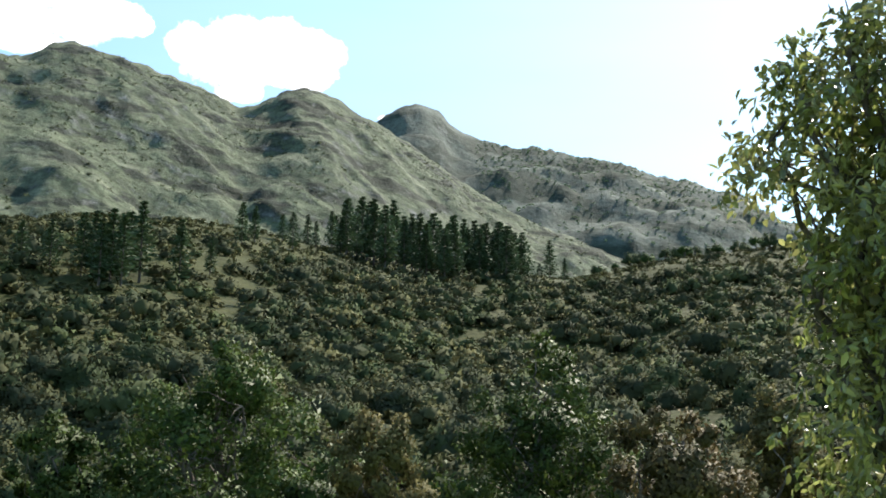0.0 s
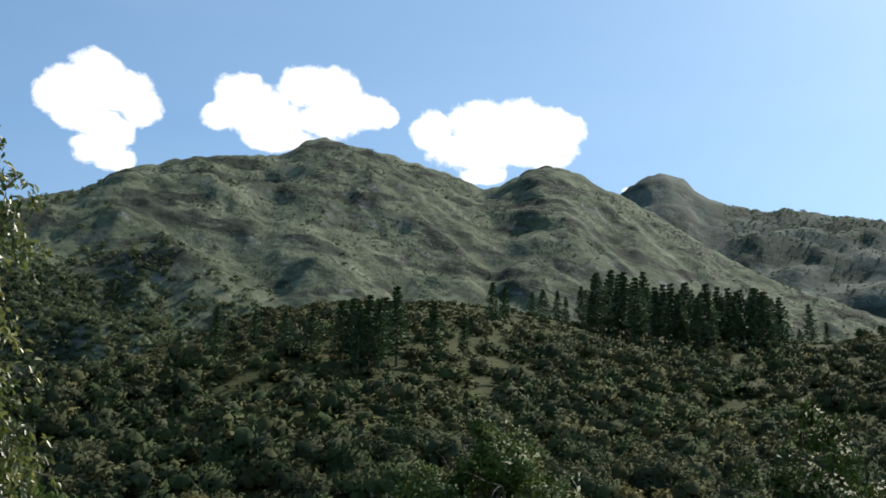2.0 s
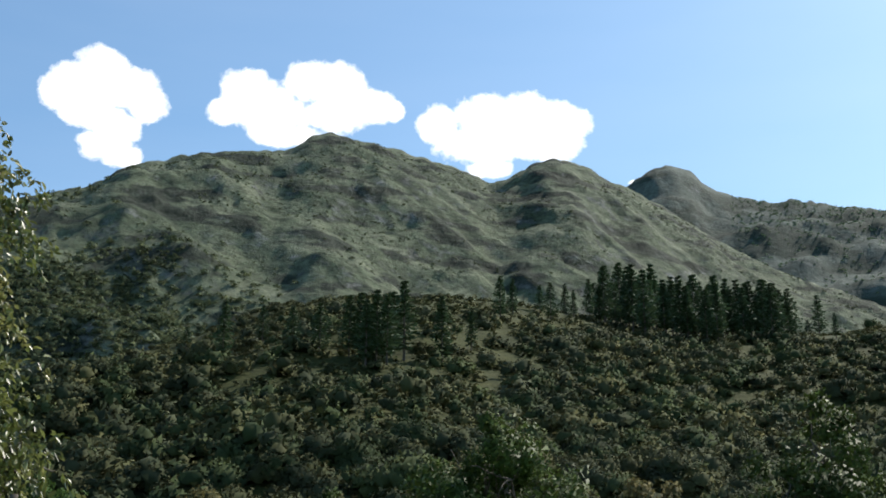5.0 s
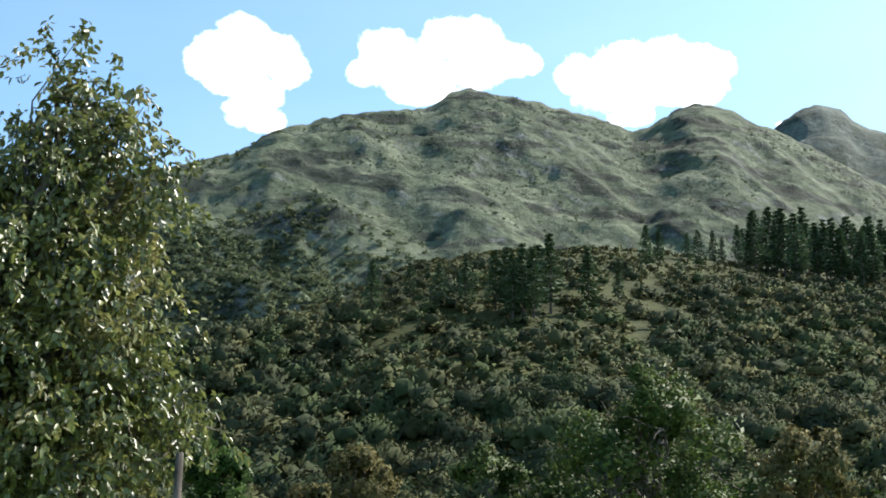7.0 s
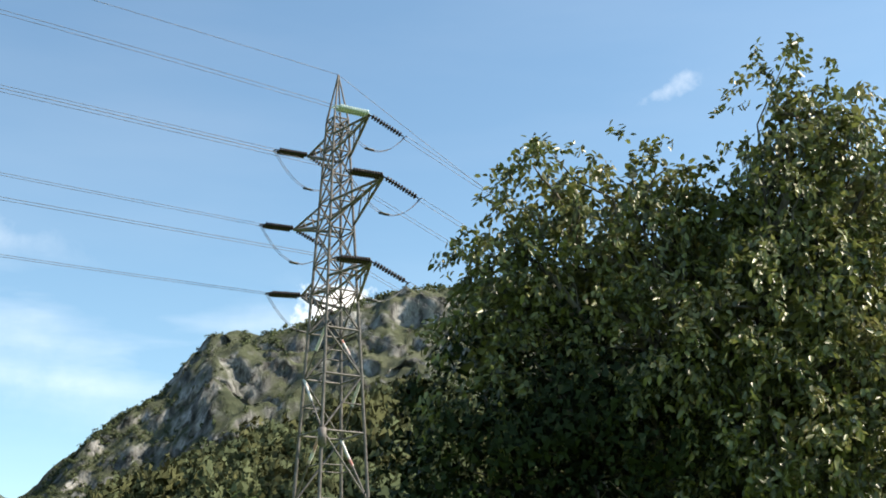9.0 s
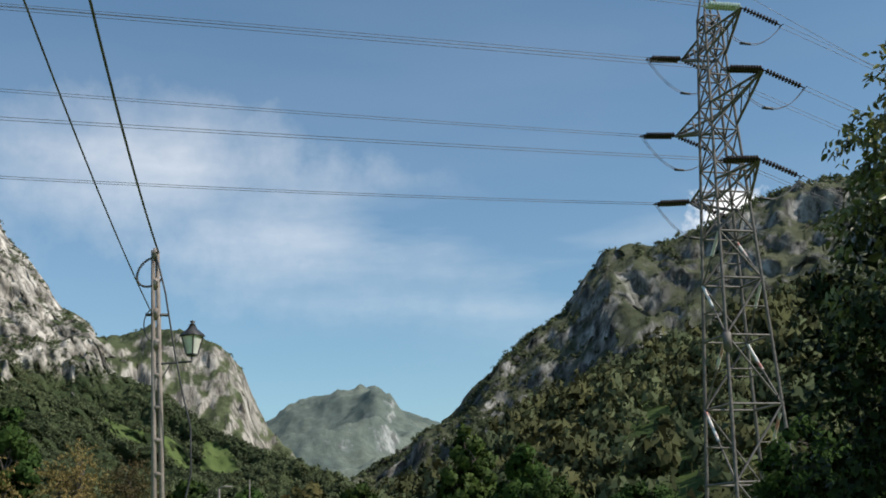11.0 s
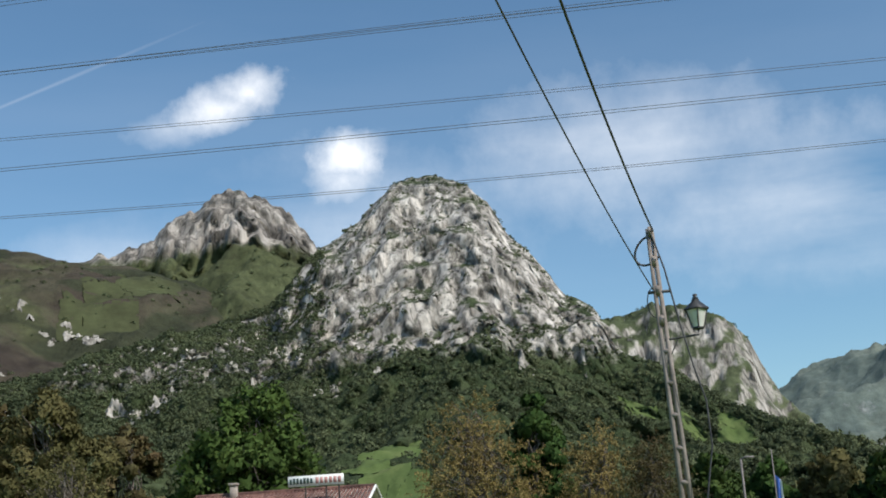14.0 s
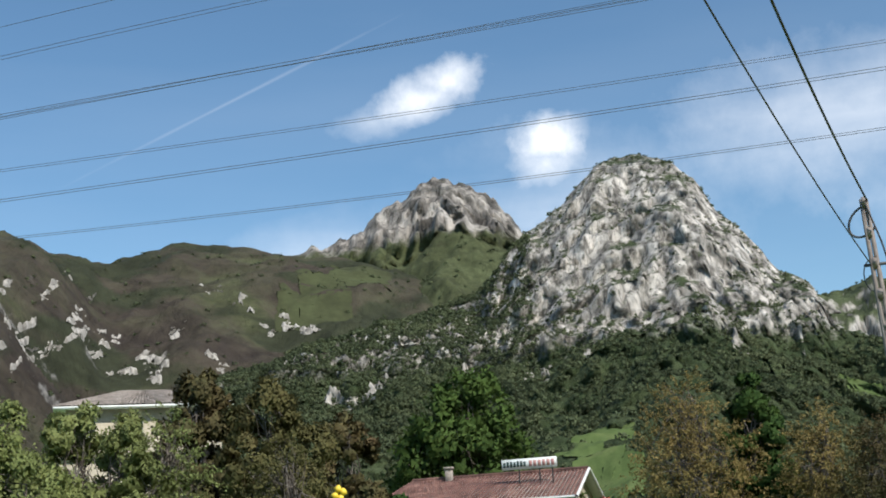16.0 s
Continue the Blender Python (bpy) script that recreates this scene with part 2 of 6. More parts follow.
        g = pt.outputs["Result"]
    if mottle:
        spots, _ = tones([(1 - mottle,) * 3, (1.0, 1.0, 1.0), (1 + mottle,) * 3], scale * 7, None, (0.36, 0.64))
        mot = t.nodes.new("ShaderNodeMix")
        mot.data_type, mot.blend_type = "RGBA", "MULTIPLY"
        mot.inputs["Factor"].default_value = 1.0
        link(t, g, mot.inputs["A"])
        link(t, spots, mot.inputs["B"])
        g = mot.outputs["Result"]
    geo = t.nodes.new("ShaderNodeNewGeometry")
    sep = t.nodes.new("ShaderNodeSeparateXYZ")
    link(t, geo.outputs["Normal"], sep.inputs["Vector"])
    f = math_node(t, "ADD", sep.outputs["Z"], math_node(t, "MULTIPLY", math_node(t, "SUBTRACT", broken, 0.5), 1.1))
    f = math_node(t, "SUBTRACT", f, rock_amount)
    f = math_node(t, "DIVIDE", math_node(t, "SUBTRACT", f, low), high - low, clamp=True)
    if line:  # no bare rock under this height
        pos = t.nodes.new("ShaderNodeSeparateXYZ")
        link(t, co, pos.inputs["Vector"])
        up = math_node(t, "ADD", pos.outputs["Z"], math_node(t, "MULTIPLY", math_node(t, "SUBTRACT", broken, 0.5), line[1] * 3))
        g0 = math_node(t, "DIVIDE", math_node(t, "SUBTRACT", line[0], up), line[1], clamp=True)
        f = math_node(t, "MAXIMUM", f, g0)
    mix = t.nodes.new("ShaderNodeMix")
    mix.data_type = "RGBA"
    link(t, f, mix.inputs["Factor"])
    link(t, r, mix.inputs["A"])
    link(t, g, mix.inputs["B"])
    link(t, mix.outputs["Result"], p.inputs["Base Color"])
    b = t.nodes.new("ShaderNodeBump")
    b.inputs["Strength"].default_value, b.inputs["Distance"].default_value = bump, 6.0
    link(t, crag, b.inputs["Height"])
    # tussocks and small stones
    _, grain = tones(grass, fine * 7)
    b2 = t.nodes.new("ShaderNodeBump")
    b2.inputs["Strength"].default_value, b2.inputs["Distance"].default_value = 0.3, 0.22 / fine
    link(t, grain, b2.inputs["Height"])
    link(t, b.outputs["Normal"], b2.inputs["Normal"])
    link(t, b2.outputs["Normal"], p.inputs["Normal"])
    return m


MEADOW = material("meadow", [(0.07, 0.11, 0.03), (0.12, 0.19, 0.04), (0.16, 0.2, 0.06)], 0.05, second=(2.5, 0.35), rough=0.95, bump=0.5, bump_scale=3, specular=0.1)
HILL_TURF = material("hill_turf", [(0.026, 0.033, 0.009), (0.04, 0.047, 0.013), (0.056, 0.06, 0.019)], 0.12, second=(1.5, 0.6), rough=0.95, bump=0.8, bump_scale=0.8, specular=0.1)
WOOD_FLOOR = material("wood_floor", [(0.02, 0.035, 0.012), (0.035, 0.06, 0.02), (0.07, 0.1, 0.03)], 0.02, second=(0.3, 0.5), rough=0.95, bump=0.8, bump_scale=0.3, specular=0.1)
RIDGE = slope_material("ridge_turf_and_rock", [(0.05, 0.066, 0.04), (0.076, 0.095, 0.056), (0.099, 0.117, 0.072), (0.13, 0.145, 0.096)], [(0.034, 0.042, 0.038), (0.062, 0.07, 0.062), (0.11, 0.118, 0.108), (0.2, 0.205, 0.19)], 0.45, 0.64, 0.014, streak=(1, 1, 1), fine=0.03, mottle=0.36, bump=1.0, line=(150, 60), patch=((0.026, 0.035, 0.024), 0.0125, 0.525))
# blue raised in the turf and rock tones to tint them with haze
FAR_RIDGE_HAZE = slope_material("far_ridge", [(0.05, 0.068, 0.058), (0.07, 0.09, 0.076), (0.095, 0.115, 0.096)], [(0.06, 0.076, 0.07), (0.1, 0.118, 0.112), (0.18, 0.195, 0.185)], 0.3, 0.56, 0.01, fine=0.012, bump=0.6, patch=((0.03, 0.045, 0.034), 0.007, 0.48))
# distance haze painted in: turf and rock paled towards blue-grey
FAR_PEAK_HAZE = slope_material("far_peak_hazed_rock", [(0.09, 0.115, 0.105), (0.12, 0.148, 0.13), (0.16, 0.185, 0.155)], [(0.16, 0.175, 0.175), (0.28, 0.295, 0.295), (0.4, 0.41, 0.405)], 0.36, 0.6, 0.006, fine=0.012, bump=0.7, mottle=0.2)
LIMESTONE = slope_material("limestone", [(0.045, 0.058, 0.03), (0.07, 0.086, 0.042), (0.105, 0.12, 0.066)], [(0.1, 0.095, 0.085), (0.31, 0.29, 0.26), (0.42, 0.39, 0.35), (0.5, 0.47, 0.43)], 0.46, 0.7, 0.014, fine=0.05, facet=0.04)
CRAG = slope_material("crag", [(0.045, 0.053, 0.032), (0.066, 0.075, 0.044), (0.09, 0.097, 0.06)], [(0.07, 0.07, 0.064), (0.16, 0.16, 0.15), (0.26, 0.258, 0.245), (0.4, 0.39, 0.375)], 0.42, 0.74, 0.014, fine=0.06, streak=(1, 1, 0.5), facet=0.04)
HEATH = slope_material("heath", [(0.045, 0.036, 0.03), (0.058, 0.048, 0.036), (0.064, 0.06, 0.038), (0.074, 0.08, 0.04)], [(0.2, 0.19, 0.18), (0.42, 0.4, 0.37)], 0.25, 0.42, 0.006, patch=((0.038, 0.042, 0.024), 0.006, 0.53))
DOME_ROCK = slope_material("dome_limestone", [(0.03, 0.045, 0.02), (0.045, 0.062, 0.027), (0.07, 0.088, 0.042)], [(0.1, 0.09, 0.078), (0.38, 0.35, 0.31), (0.55, 0.51, 0.46), (0.64, 0.6, 0.55)], 0.72, 0.92, 0.03, fine=0.075, streak=(1, 1, 0.38), bump=1.0, line=(128, 14), facet=0.06)
GREEN_SLOPE = slope_material("green_slope", [(0.042, 0.046, 0.024), (0.06, 0.069, 0.032), (0.076, 0.088, 0.042)], [(0.08, 0.075, 0.07), (0.27, 0.245, 0.22), (0.44, 0.405, 0.365)], 0.95, 1.1, 0.012, fine=0.035, line=(368, 14), facet=0.035)

# ---- ground and mountains ----
def mesh_of(name, verts, faces, mat, smooth=False):
    me = bpy.data.meshes.new(name)
    me.from_pydata(verts, [], faces)
    me.materials.append(mat)
    if smooth:
        me.polygons.foreach_set("use_smooth", [True] * len(me.polygons))
    me.update()
    return me


def grid_faces(n, m):
    i, j = np.meshgrid(np.arange(n - 1), np.arange(m - 1), indexing="ij")
    a = (i * m + j).ravel()
    return np.stack([a, a + 1, a + m + 1, a + m], -1).tolist()


def soft_curve(x, points):
    """Values at x through (x, value) points, with rounded corners."""
    p = sorted(points)
    xs, ys = np.array([a for a, _ in p], float), np.array([b for _, b in p], float)
    w = (xs[-1] - xs[0]) / 220
    return sum(np.interp(x + k * w, xs, ys) for k in (-1, -0.5, 0, 0.5, 1)) / 5


class Mountain:
    """A sheet from its foot up to a skyline and down behind it."""

    def __init__(self, name, mat, skyline, near, far, profile, rough, size, label, columns=260, rows=110, foot=-3.0, seed=0.0, jag=0.0, ridged=True, category="mountain", bands=False, ragged=0.0, jag_from=0.35):
        left, right = max(b for b, _ in skyline), min(b for b, _ in skyline)
        b = np.linspace(left, right, columns)
        rise = soft_curve(b, skyline)
        teeth = ragged * np.array([noise.fractal(Vector((x * 1.7, seed, 0.3)), 0.7, 2.1, 5) for x in b])
        near_d = soft_curve(b, near) if isinstance(near, list) else np.full(columns, near)
        far_d = soft_curve(b, far) if isinstance(far, list) else np.full(columns, far)
        top = EYE.z + far_d * np.tan(np.radians(rise))
        s = np.r_[np.linspace(0, 1, rows), np.linspace(1, 1.5, 12)[1:]]
        shape = np.interp(s[:rows], [a for a, _ in profile], [h for _, h in profile])
        for _ in range(2):
            shape[1:-1] = (shape[:-2] + 2 * shape[1:-1] + shape[2:]) / 4
        h = np.r_[shape, 1 - np.linspace(0, 1, 12)[1:] ** 1.3]
        self.grid = np.zeros((columns, len(s), 3))
        window = np.clip(s * 6, 0, 1) * np.clip((1.03 - s) * 7, 0.06, 1)
        for i in range(columns):
            d = near_d[i] + (far_d[i] - near_d[i]) * s
            z = foot + (top[i] - foot) * h + far_d[i] * math.radians(teeth[i]) * np.clip((s - 0.86) / 0.14, 0, 1) * np.clip((1.5 - s) * 2, 0, 1)
            x, y = -math.sin(radians(b[i])) * d, math.cos(radians(b[i])) * d
            for j in range(len(s)):
                v = Vector((x[j] / size, y[j] / size, z[j] / size * 0.6 + seed))
                if bands:
                    arc, deep = -radians(b[i]) * d[j], d[j] * 1.15
                    v = Vector(((arc - deep) / (size * 2.6), (arc + deep) / size, seed))
                if ridged:
                    k = noise.ridged_multi_fractal(v, 0.9, 2.1, 6, 1.0, 2.0) - 1.1
                else:
                    k = noise.fractal(v, 1.0, 2.1, 5)
                z[j] += rough * k * window[j]
                if bands:
                    z[j] += 9 * noise.fractal(Vector((x[j] / 75, y[j] / 75, seed)), 0.75, 2.1, 4) * window[j]
                if jag and s[j] > jag_from:
                    w = Vector((x[j] / size * 6, y[j] / size * 6, z[j] / size * 1.6 + seed))
                    push = jag * noise.fractal(w, 0.7, 2.2, 5) * window[j]
                    x[j] += push * math.sin(radians(b[i]))
                    y[j] -= push * math.cos(radians(b[i]))
            self.grid[i, :, 0], self.grid[i, :, 1], self.grid[i, :, 2] = x, y, z
        self.left, self.right, self.rows = left, right, rows
        self.ob = new(name, mesh_of(name, self.grid.reshape(-1, 3).tolist(), grid_faces(columns, len(s)), mat, True))
        tagged(self.ob, label, category, kind="structure")

    def at(self, bearing, s):
        """A place on the slope, s from 0 at the foot to 1 at the skyline."""
        u = (self.left - bearing) / (self.left - self.right) * (self.grid.shape[0] - 1)
        v = s * (self.rows - 1)
        i, j = int(min(max(u, 0), self.grid.shape[0] - 2)), int(min(max(v, 0), self.rows - 2))
        a, c = u - i, v - j
        g = self.grid
        return Vector((g[i, j] * (1 - a) + g[i + 1, j] * a) * (1 - c) + Vector((g[i, j + 1] * (1 - a) + g[i + 1, j + 1] * a) * c))


def make_ground():
    rad = np.r_[0, np.geomspace(3, 4700, 60)]
    ang = np.linspace(0, 2 * math.pi, 97)[:-1]
    verts = [(0, 0, 0)]
    for r in rad[1:]:
        for a in ang:
            x, y = -math.sin(a) * r, math.cos(a) * r
            verts.append((x, y, 0.25 * noise.noise(Vector((x / 18, y / 18, 0))) * min(1, r / 20)))
    n = len(ang)
    faces = [(0, 1 + k, 1 + (k + 1) % n) for k in range(n)]
    for i in range(len(rad) - 2):
        for k in range(n):
            a, c = 1 + i * n + k, 1 + i * n + (k + 1) % n
            faces.append((a, a + n, c + n, c))
    return tagged(new("ground", mesh_of("ground", verts, faces, MEADOW, True)), "rough green valley meadow ground", "ground", kind="structure")


make_ground()
STRAIGHT = [(0, 0), (0.2, 0.14), (0.5, 0.46), (0.8, 0.82), (1, 1)]
hill = Mountain("pine_hill", HILL_TURF, [(45.2, 5.4), (37.4, 9.6), (32, 11.9), (28.8, 13.4), (24.2, 14.6), (20.5, 16.2), (17.4, 16.6), (14.6, 16.8), (12, 16.7), (9.2, 16.4), (6.5, 16.1), (1.3, 15.6), (-3.8, 14.8), (-6, 14.6), (-8, 14.8), (-11.1, 15.2), (-15, 15.4), (-17.3, 15.1), (-25.9, 12.9), (-49.9, 6.3)],
                38, [(45.2, 230), (29.4, 280), (9.7, 330), (-8.1, 420), (-20, 330), (-49.9, 250)], [(0, 0), (0.15, 0.1), (0.5, 0.45), (0.85, 0.88), (1, 1)], 5.0, 60, "scrub-covered grassy hill rising from the valley", 240, 90, seed=3.0, ridged=False, category="hill")
main_ridge = Mountain("rocky_ridge", RIDGE, [(59.1, 12.1), (47.4, 15.8), (39.6, 18.3), (35, 19.7), (32.2, 20.5), (29.2, 21.4), (28, 22.2), (27.0, 22.4), (24.2, 23.2), (20.5, 23.5), (18.5, 24.4), (16.6, 24.25), (14.8, 23.85), (11.9, 22.95), (9.8, 22.3), (8.6, 22.8), (7.2, 23.4), (5.8, 23.1), (4.7, 22.5), (2.8, 21.6), (1, 20.5), (-1.6, 18.8), (-4, 17.4), (-8, 15.7), (-15.9, 13.7), (-29.9, 9)],
                      [(59.1, 420), (29.4, 470), (9.7, 560), (-29.9, 700)], [(59.1, 1100), (29.4, 1350), (17.6, 1500), (7.7, 1650), (-29.9, 1900)], STRAIGHT, 19, 190, "tall mountain ridge of thin turf and grey rock", 460, 190, seed=7.0, bands=True, ragged=0.12)
far_ridge = Mountain("wooded_far_ridge", FAR_RIDGE_HAZE, [(11.9, 18.1), (6, 20.7), (3.3, 21.9), (2.2, 22.6), (1.2, 22.7), (0.3, 22.4), (-0.7, 21.4), (-1.4, 21.2), (-3.2, 20.8), (-4.9, 20.6), (-7.3, 20.1), (-10.8, 19.1), (-14.4, 18), (-15.3, 17.2), (-17, 16.2), (-29.9, 12), (-49.9, 8.3)],
                     900, 2500, STRAIGHT, 60, 420, "distant mountain with haze tinted into its colour and woods along its crest", 260, 90, seed=12.0, ragged=0.15)
cliff_mountain = Mountain("cliff_mountain", CRAG, [(22, 6), (28, 12), (35.6, 17.1), (45.4, 16.8), (52.3, 16.2), (54.4, 15.9), (57.4, 15.4), (60.7, 14.3), (63.2, 13.9), (64.9, 13.8), (65.6, 13.3), (66, 12.6), (67, 11.4), (68.2, 10.2), (69.5, 9.4), (71.2, 8.2), (73.8, 6.0), (75, 5.1), (76.7, 3.7), (79.3, 1.9), (83.5, 0.4)],
                          [(35.4, 420), (59.1, 420), (83.3, 500)], [(35.4, 1000), (59.1, 1000), (70.8, 900), (83.3, 800)], [(0, 0), (0.3, 0.2), (0.55, 0.45), (0.75, 0.68), (0.9, 0.92), (1, 1)], 20, 120, "mountain shoulder with grey limestone crags and dark scrub", 320, 130, seed=21.0, jag=13, ragged=0.2, jag_from=0.4)
wood_hill = Mountain("wooded_hill", WOOD_FLOOR, [(29.5, 10.3), (45.3, 10.9), (54.9, 10.8), (56.8, 10.6), (59.4, 9.9), (64.4, 8.2), (67.9, 6.7), (69.6, 5.8), (72.6, 3.6), (75.2, 2.5), (79.5, 0.9), (87.4, 0.1)],
                     [(29.4, 90), (59.1, 95), (87.2, 150)], [(29.4, 260), (59.1, 280), (87.2, 330)], STRAIGHT, 3, 50, "low hill covered with mixed woodland", 160, 50, seed=31.0, ridged=False, category="hill")
far_peak = Mountain("far_peak", FAR_PEAK_HAZE, [(91.3, 3), (85.3, 4.3), (81.1, 6.1), (80.2, 6.7), (78.8, 7.2), (77.5, 7.4), (76.4, 7.8), (75.9, 7.4), (75.4, 6.7), (73.9, 6.1), (70.7, 4.9), (64.8, 3)],
                    1900, 3600, STRAIGHT, 75, 500, "distant mountain peak at the valley's end, coloured blue-grey for haze", 200, 90, seed=41.0)
side_cliff = Mountain("side_cliff", LIMESTONE, [(96.1, 9), (91.1, 10.1), (88.8, 10.2), (87.4, 10.4), (86.5, 10.7), (85.4, 10.2), (83.1, 9.4), (82.4, 8.5), (82, 7.2), (81.2, 5.6), (80, 4.2), (78.5, 2.6)],
                      900, 1450, [(0, 0), (0.4, 0.3), (0.65, 0.5), (0.85, 0.88), (1, 1)], 30, 170, "limestone mountain with a sheer pale cliff", 220, 100, seed=47.0, jag=14, ragged=0.15)
dome = Mountain("limestone_dome", DOME_ROCK, [(140, 0.2), (130, 3.0), (120, 7.0), (115.4, 8.4), (114.1, 8.8), (111, 9.8), (108.3, 10.4), (104.3, 11.5), (102.3, 14), (99.9, 15.5), (98.5, 16.9), (97.2, 17.3), (95.9, 17.1), (94.6, 16.7), (93.6, 15.8), (93.3, 14.7), (92.2, 13.7), (91.2, 12.2), (90.6, 11.4), (89.6, 11.1), (89, 10.2), (88.5, 8.8), (86.4, 7.7), (84.1, 6.1), (81.1, 4.8), (79.5, 4.1), (77.8, 3.4), (75.2, 2.2), (68.7, -0.2)],
                [(111.9, 330), (89.2, 330), (68.8, 300)], [(111.9, 900), (97.1, 980), (79.3, 700), (68.8, 560)], [(0, 0), (0.35, 0.17), (0.6, 0.36), (0.72, 0.5), (0.78, 0.6), (0.93, 0.92), (1, 1)], 13, 100, "steep pale limestone dome above a dark wooded slope", 420, 190, seed=55.0, jag=13, ragged=0.16)
crown = Mountain("crag_mountain", GREEN_SLOPE, [(130, 3), (120.7, 9.7), (115.7, 12.5), (112.9, 13.7), (110.8, 14.1), (109.6, 14.6), (109.2, 15.4), (107.8, 15.8), (106.9, 16.6), (106.2, 16.9), (105.3, 16.8), (104, 16.1), (102.9, 15.4), (101.9, 14.3), (99, 12), (93.1, 8.9)],
                 800, 1500, [(0, 0), (0.3, 0.24), (0.6, 0.52), (0.86, 0.8), (0.9, 0.86), (1, 1)], 24, 120, "green mountain crowned by a bare grey crag", 300, 130, seed=63.0, jag=26, ragged=0.25, jag_from=0.84)
heath = Mountain("heath_mountain", HEATH, [(92, 2), (100, 6), (105.5, 9.6), (106.8, 12.3), (110.7, 13.4), (113.5, 13.7), (115.3, 14.1), (118.4, 14.2), (119.7, 13.8), (121.7, 13.3), (123.7, 13.8), (126.2, 14.7), (129.5, 15.8), (138.5, 17.1), (158.6, 13.5), (173.9, 7.6)],
                 [(106.9, 700), (121.8, 620), (128.7, 300), (173.8, 260)], [(106.9, 1350), (120.8, 1450), (126.7, 1100), (173.8, 900)], STRAIGHT, 22, 170, "brown heather mountain with scattered pale rocks", 300, 110, seed=71.0, ragged=0.1)

# ---- plants ----
def leaf_material(name, colours, translucent=0.4, rough=0.45, per_piece=0.35, patch=0.25, specular=0.5, lift=1.35):
    colours = [tuple(min(1.0, k * lift) for k in c) for c in colours]
    return material(name, colours, patch, 4, rough=rough, translucent=translucent, per_piece=per_piece, spread=(0.3, 0.7), specular=specular)


LEAF_WALNUT = leaf_material("walnut_leaf", [(0.05, 0.062, 0.018), (0.095, 0.105, 0.034), (0.165, 0.15, 0.065)], 0.32, 0.4, 0.6, 1.2, 0.7, lift=1.95)
# shade of the walnut's lower left put into a near-black leaf colour
LEAF_SHADOW = leaf_material("shadow_leaf", [(0.016, 0.026, 0.01), (0.024, 0.038, 0.014), (0.036, 0.05, 0.018)], 0.05, 0.6, 0.3, 0.8, 0.1, lift=0.8)
LEAF_GREEN = leaf_material("green_leaf", [(0.026, 0.048, 0.012), (0.045, 0.075, 0.018), (0.08, 0.108, 0.028)], 0.22, 0.6, 0.3, 0.4, 0.12, lift=1.0)
LEAF_LIME = leaf_material("lime_leaf", [(0.03, 0.05, 0.014), (0.048, 0.078, 0.02), (0.066, 0.1, 0.028)], 0.3, 0.75, 0.2, 0.3, 0.08, lift=1.4)
LEAF_TAN = leaf_material("tan_leaf", [(0.08, 0.064, 0.024), (0.11, 0.084, 0.032), (0.135, 0.098, 0.04)], 0.2, 0.75, 0.2, 0.4, 0.08, lift=2.2)
LEAF_DARK = leaf_material("dark_leaf", [(0.022, 0.045, 0.014), (0.035, 0.065, 0.018), (0.05, 0.08, 0.02)], 0.3, 0.75, 0.25, 0.4, 0.08)
LEAF_OLIVE = leaf_material("olive_leaf", [(0.06, 0.06, 0.025), (0.092, 0.085, 0.035), (0.12, 0.10, 0.045)], 0.3, 0.75, 0.2, 0.4, 0.08, lift=1.4)
LEAF_LIGHT = leaf_material("light_leaf", [(0.06, 0.072, 0.026), (0.088, 0.1, 0.036), (0.11, 0.118, 0.048)], 0.35, 0.65, 0.3, 0.5, 0.15, lift=2.6)
LEAF_RUST = leaf_material("rust_leaf", [(0.045, 0.05, 0.02), (0.07, 0.06, 0.027), (0.086, 0.058, 0.03)], 0.2, 0.65, 0.25, 0.5, 0.1, lift=1.35)
SCRUB_GREEN = leaf_material("scrub_green", [(0.032, 0.046, 0.022), (0.052, 0.072, 0.032), (0.09, 0.11, 0.048)], 0.14, 0.85, 0.12, 0.06, 0.05, lift=1.05)
SCRUB_OLIVE = leaf_material("scrub_olive", [(0.045, 0.05, 0.026), (0.075, 0.082, 0.038), (0.12, 0.118, 0.055)], 0.14, 0.85, 0.12, 0.06, 0.05, lift=1.05)
SCRUB_GREY = leaf_material("scrub_grey", [(0.038, 0.05, 0.027), (0.058, 0.07, 0.038), (0.086, 0.096, 0.054)], 0.14, 0.85, 0.12, 0.08, 0.05, lift=0.95)
WOODS = leaf_material("woods_leaf", [(0.042, 0.052, 0.03), (0.06, 0.074, 0.04), (0.085, 0.098, 0.052)], 0.3, 0.85, 0.15, 0.02, 0.04, lift=1.6)
# leaf tone lifted well above the nearer woods to carry the haze
WOODS_HAZED = leaf_material("woods_hazed_leaf", [(0.035, 0.06, 0.035), (0.06, 0.09, 0.05)], 0.3, 0.8, 0.2, 0.02, 0.1, lift=2.5)
NEEDLE = leaf_material("pine_needle", [(0.014, 0.026, 0.014), (0.026, 0.042, 0.02), (0.04, 0.06, 0.026)], 0.15, 0.7, 0.35, 0.15, 0.2, lift=2.4)
BARK = material("bark", [(0.05, 0.042, 0.035), (0.12, 0.1, 0.085), (0.2, 0.18, 0.16)], 9, second=(40, 0.4), rough=0.9, bump=0.8, bump_scale=30, stretch=(1, 1, 0.25), specular=0.2)


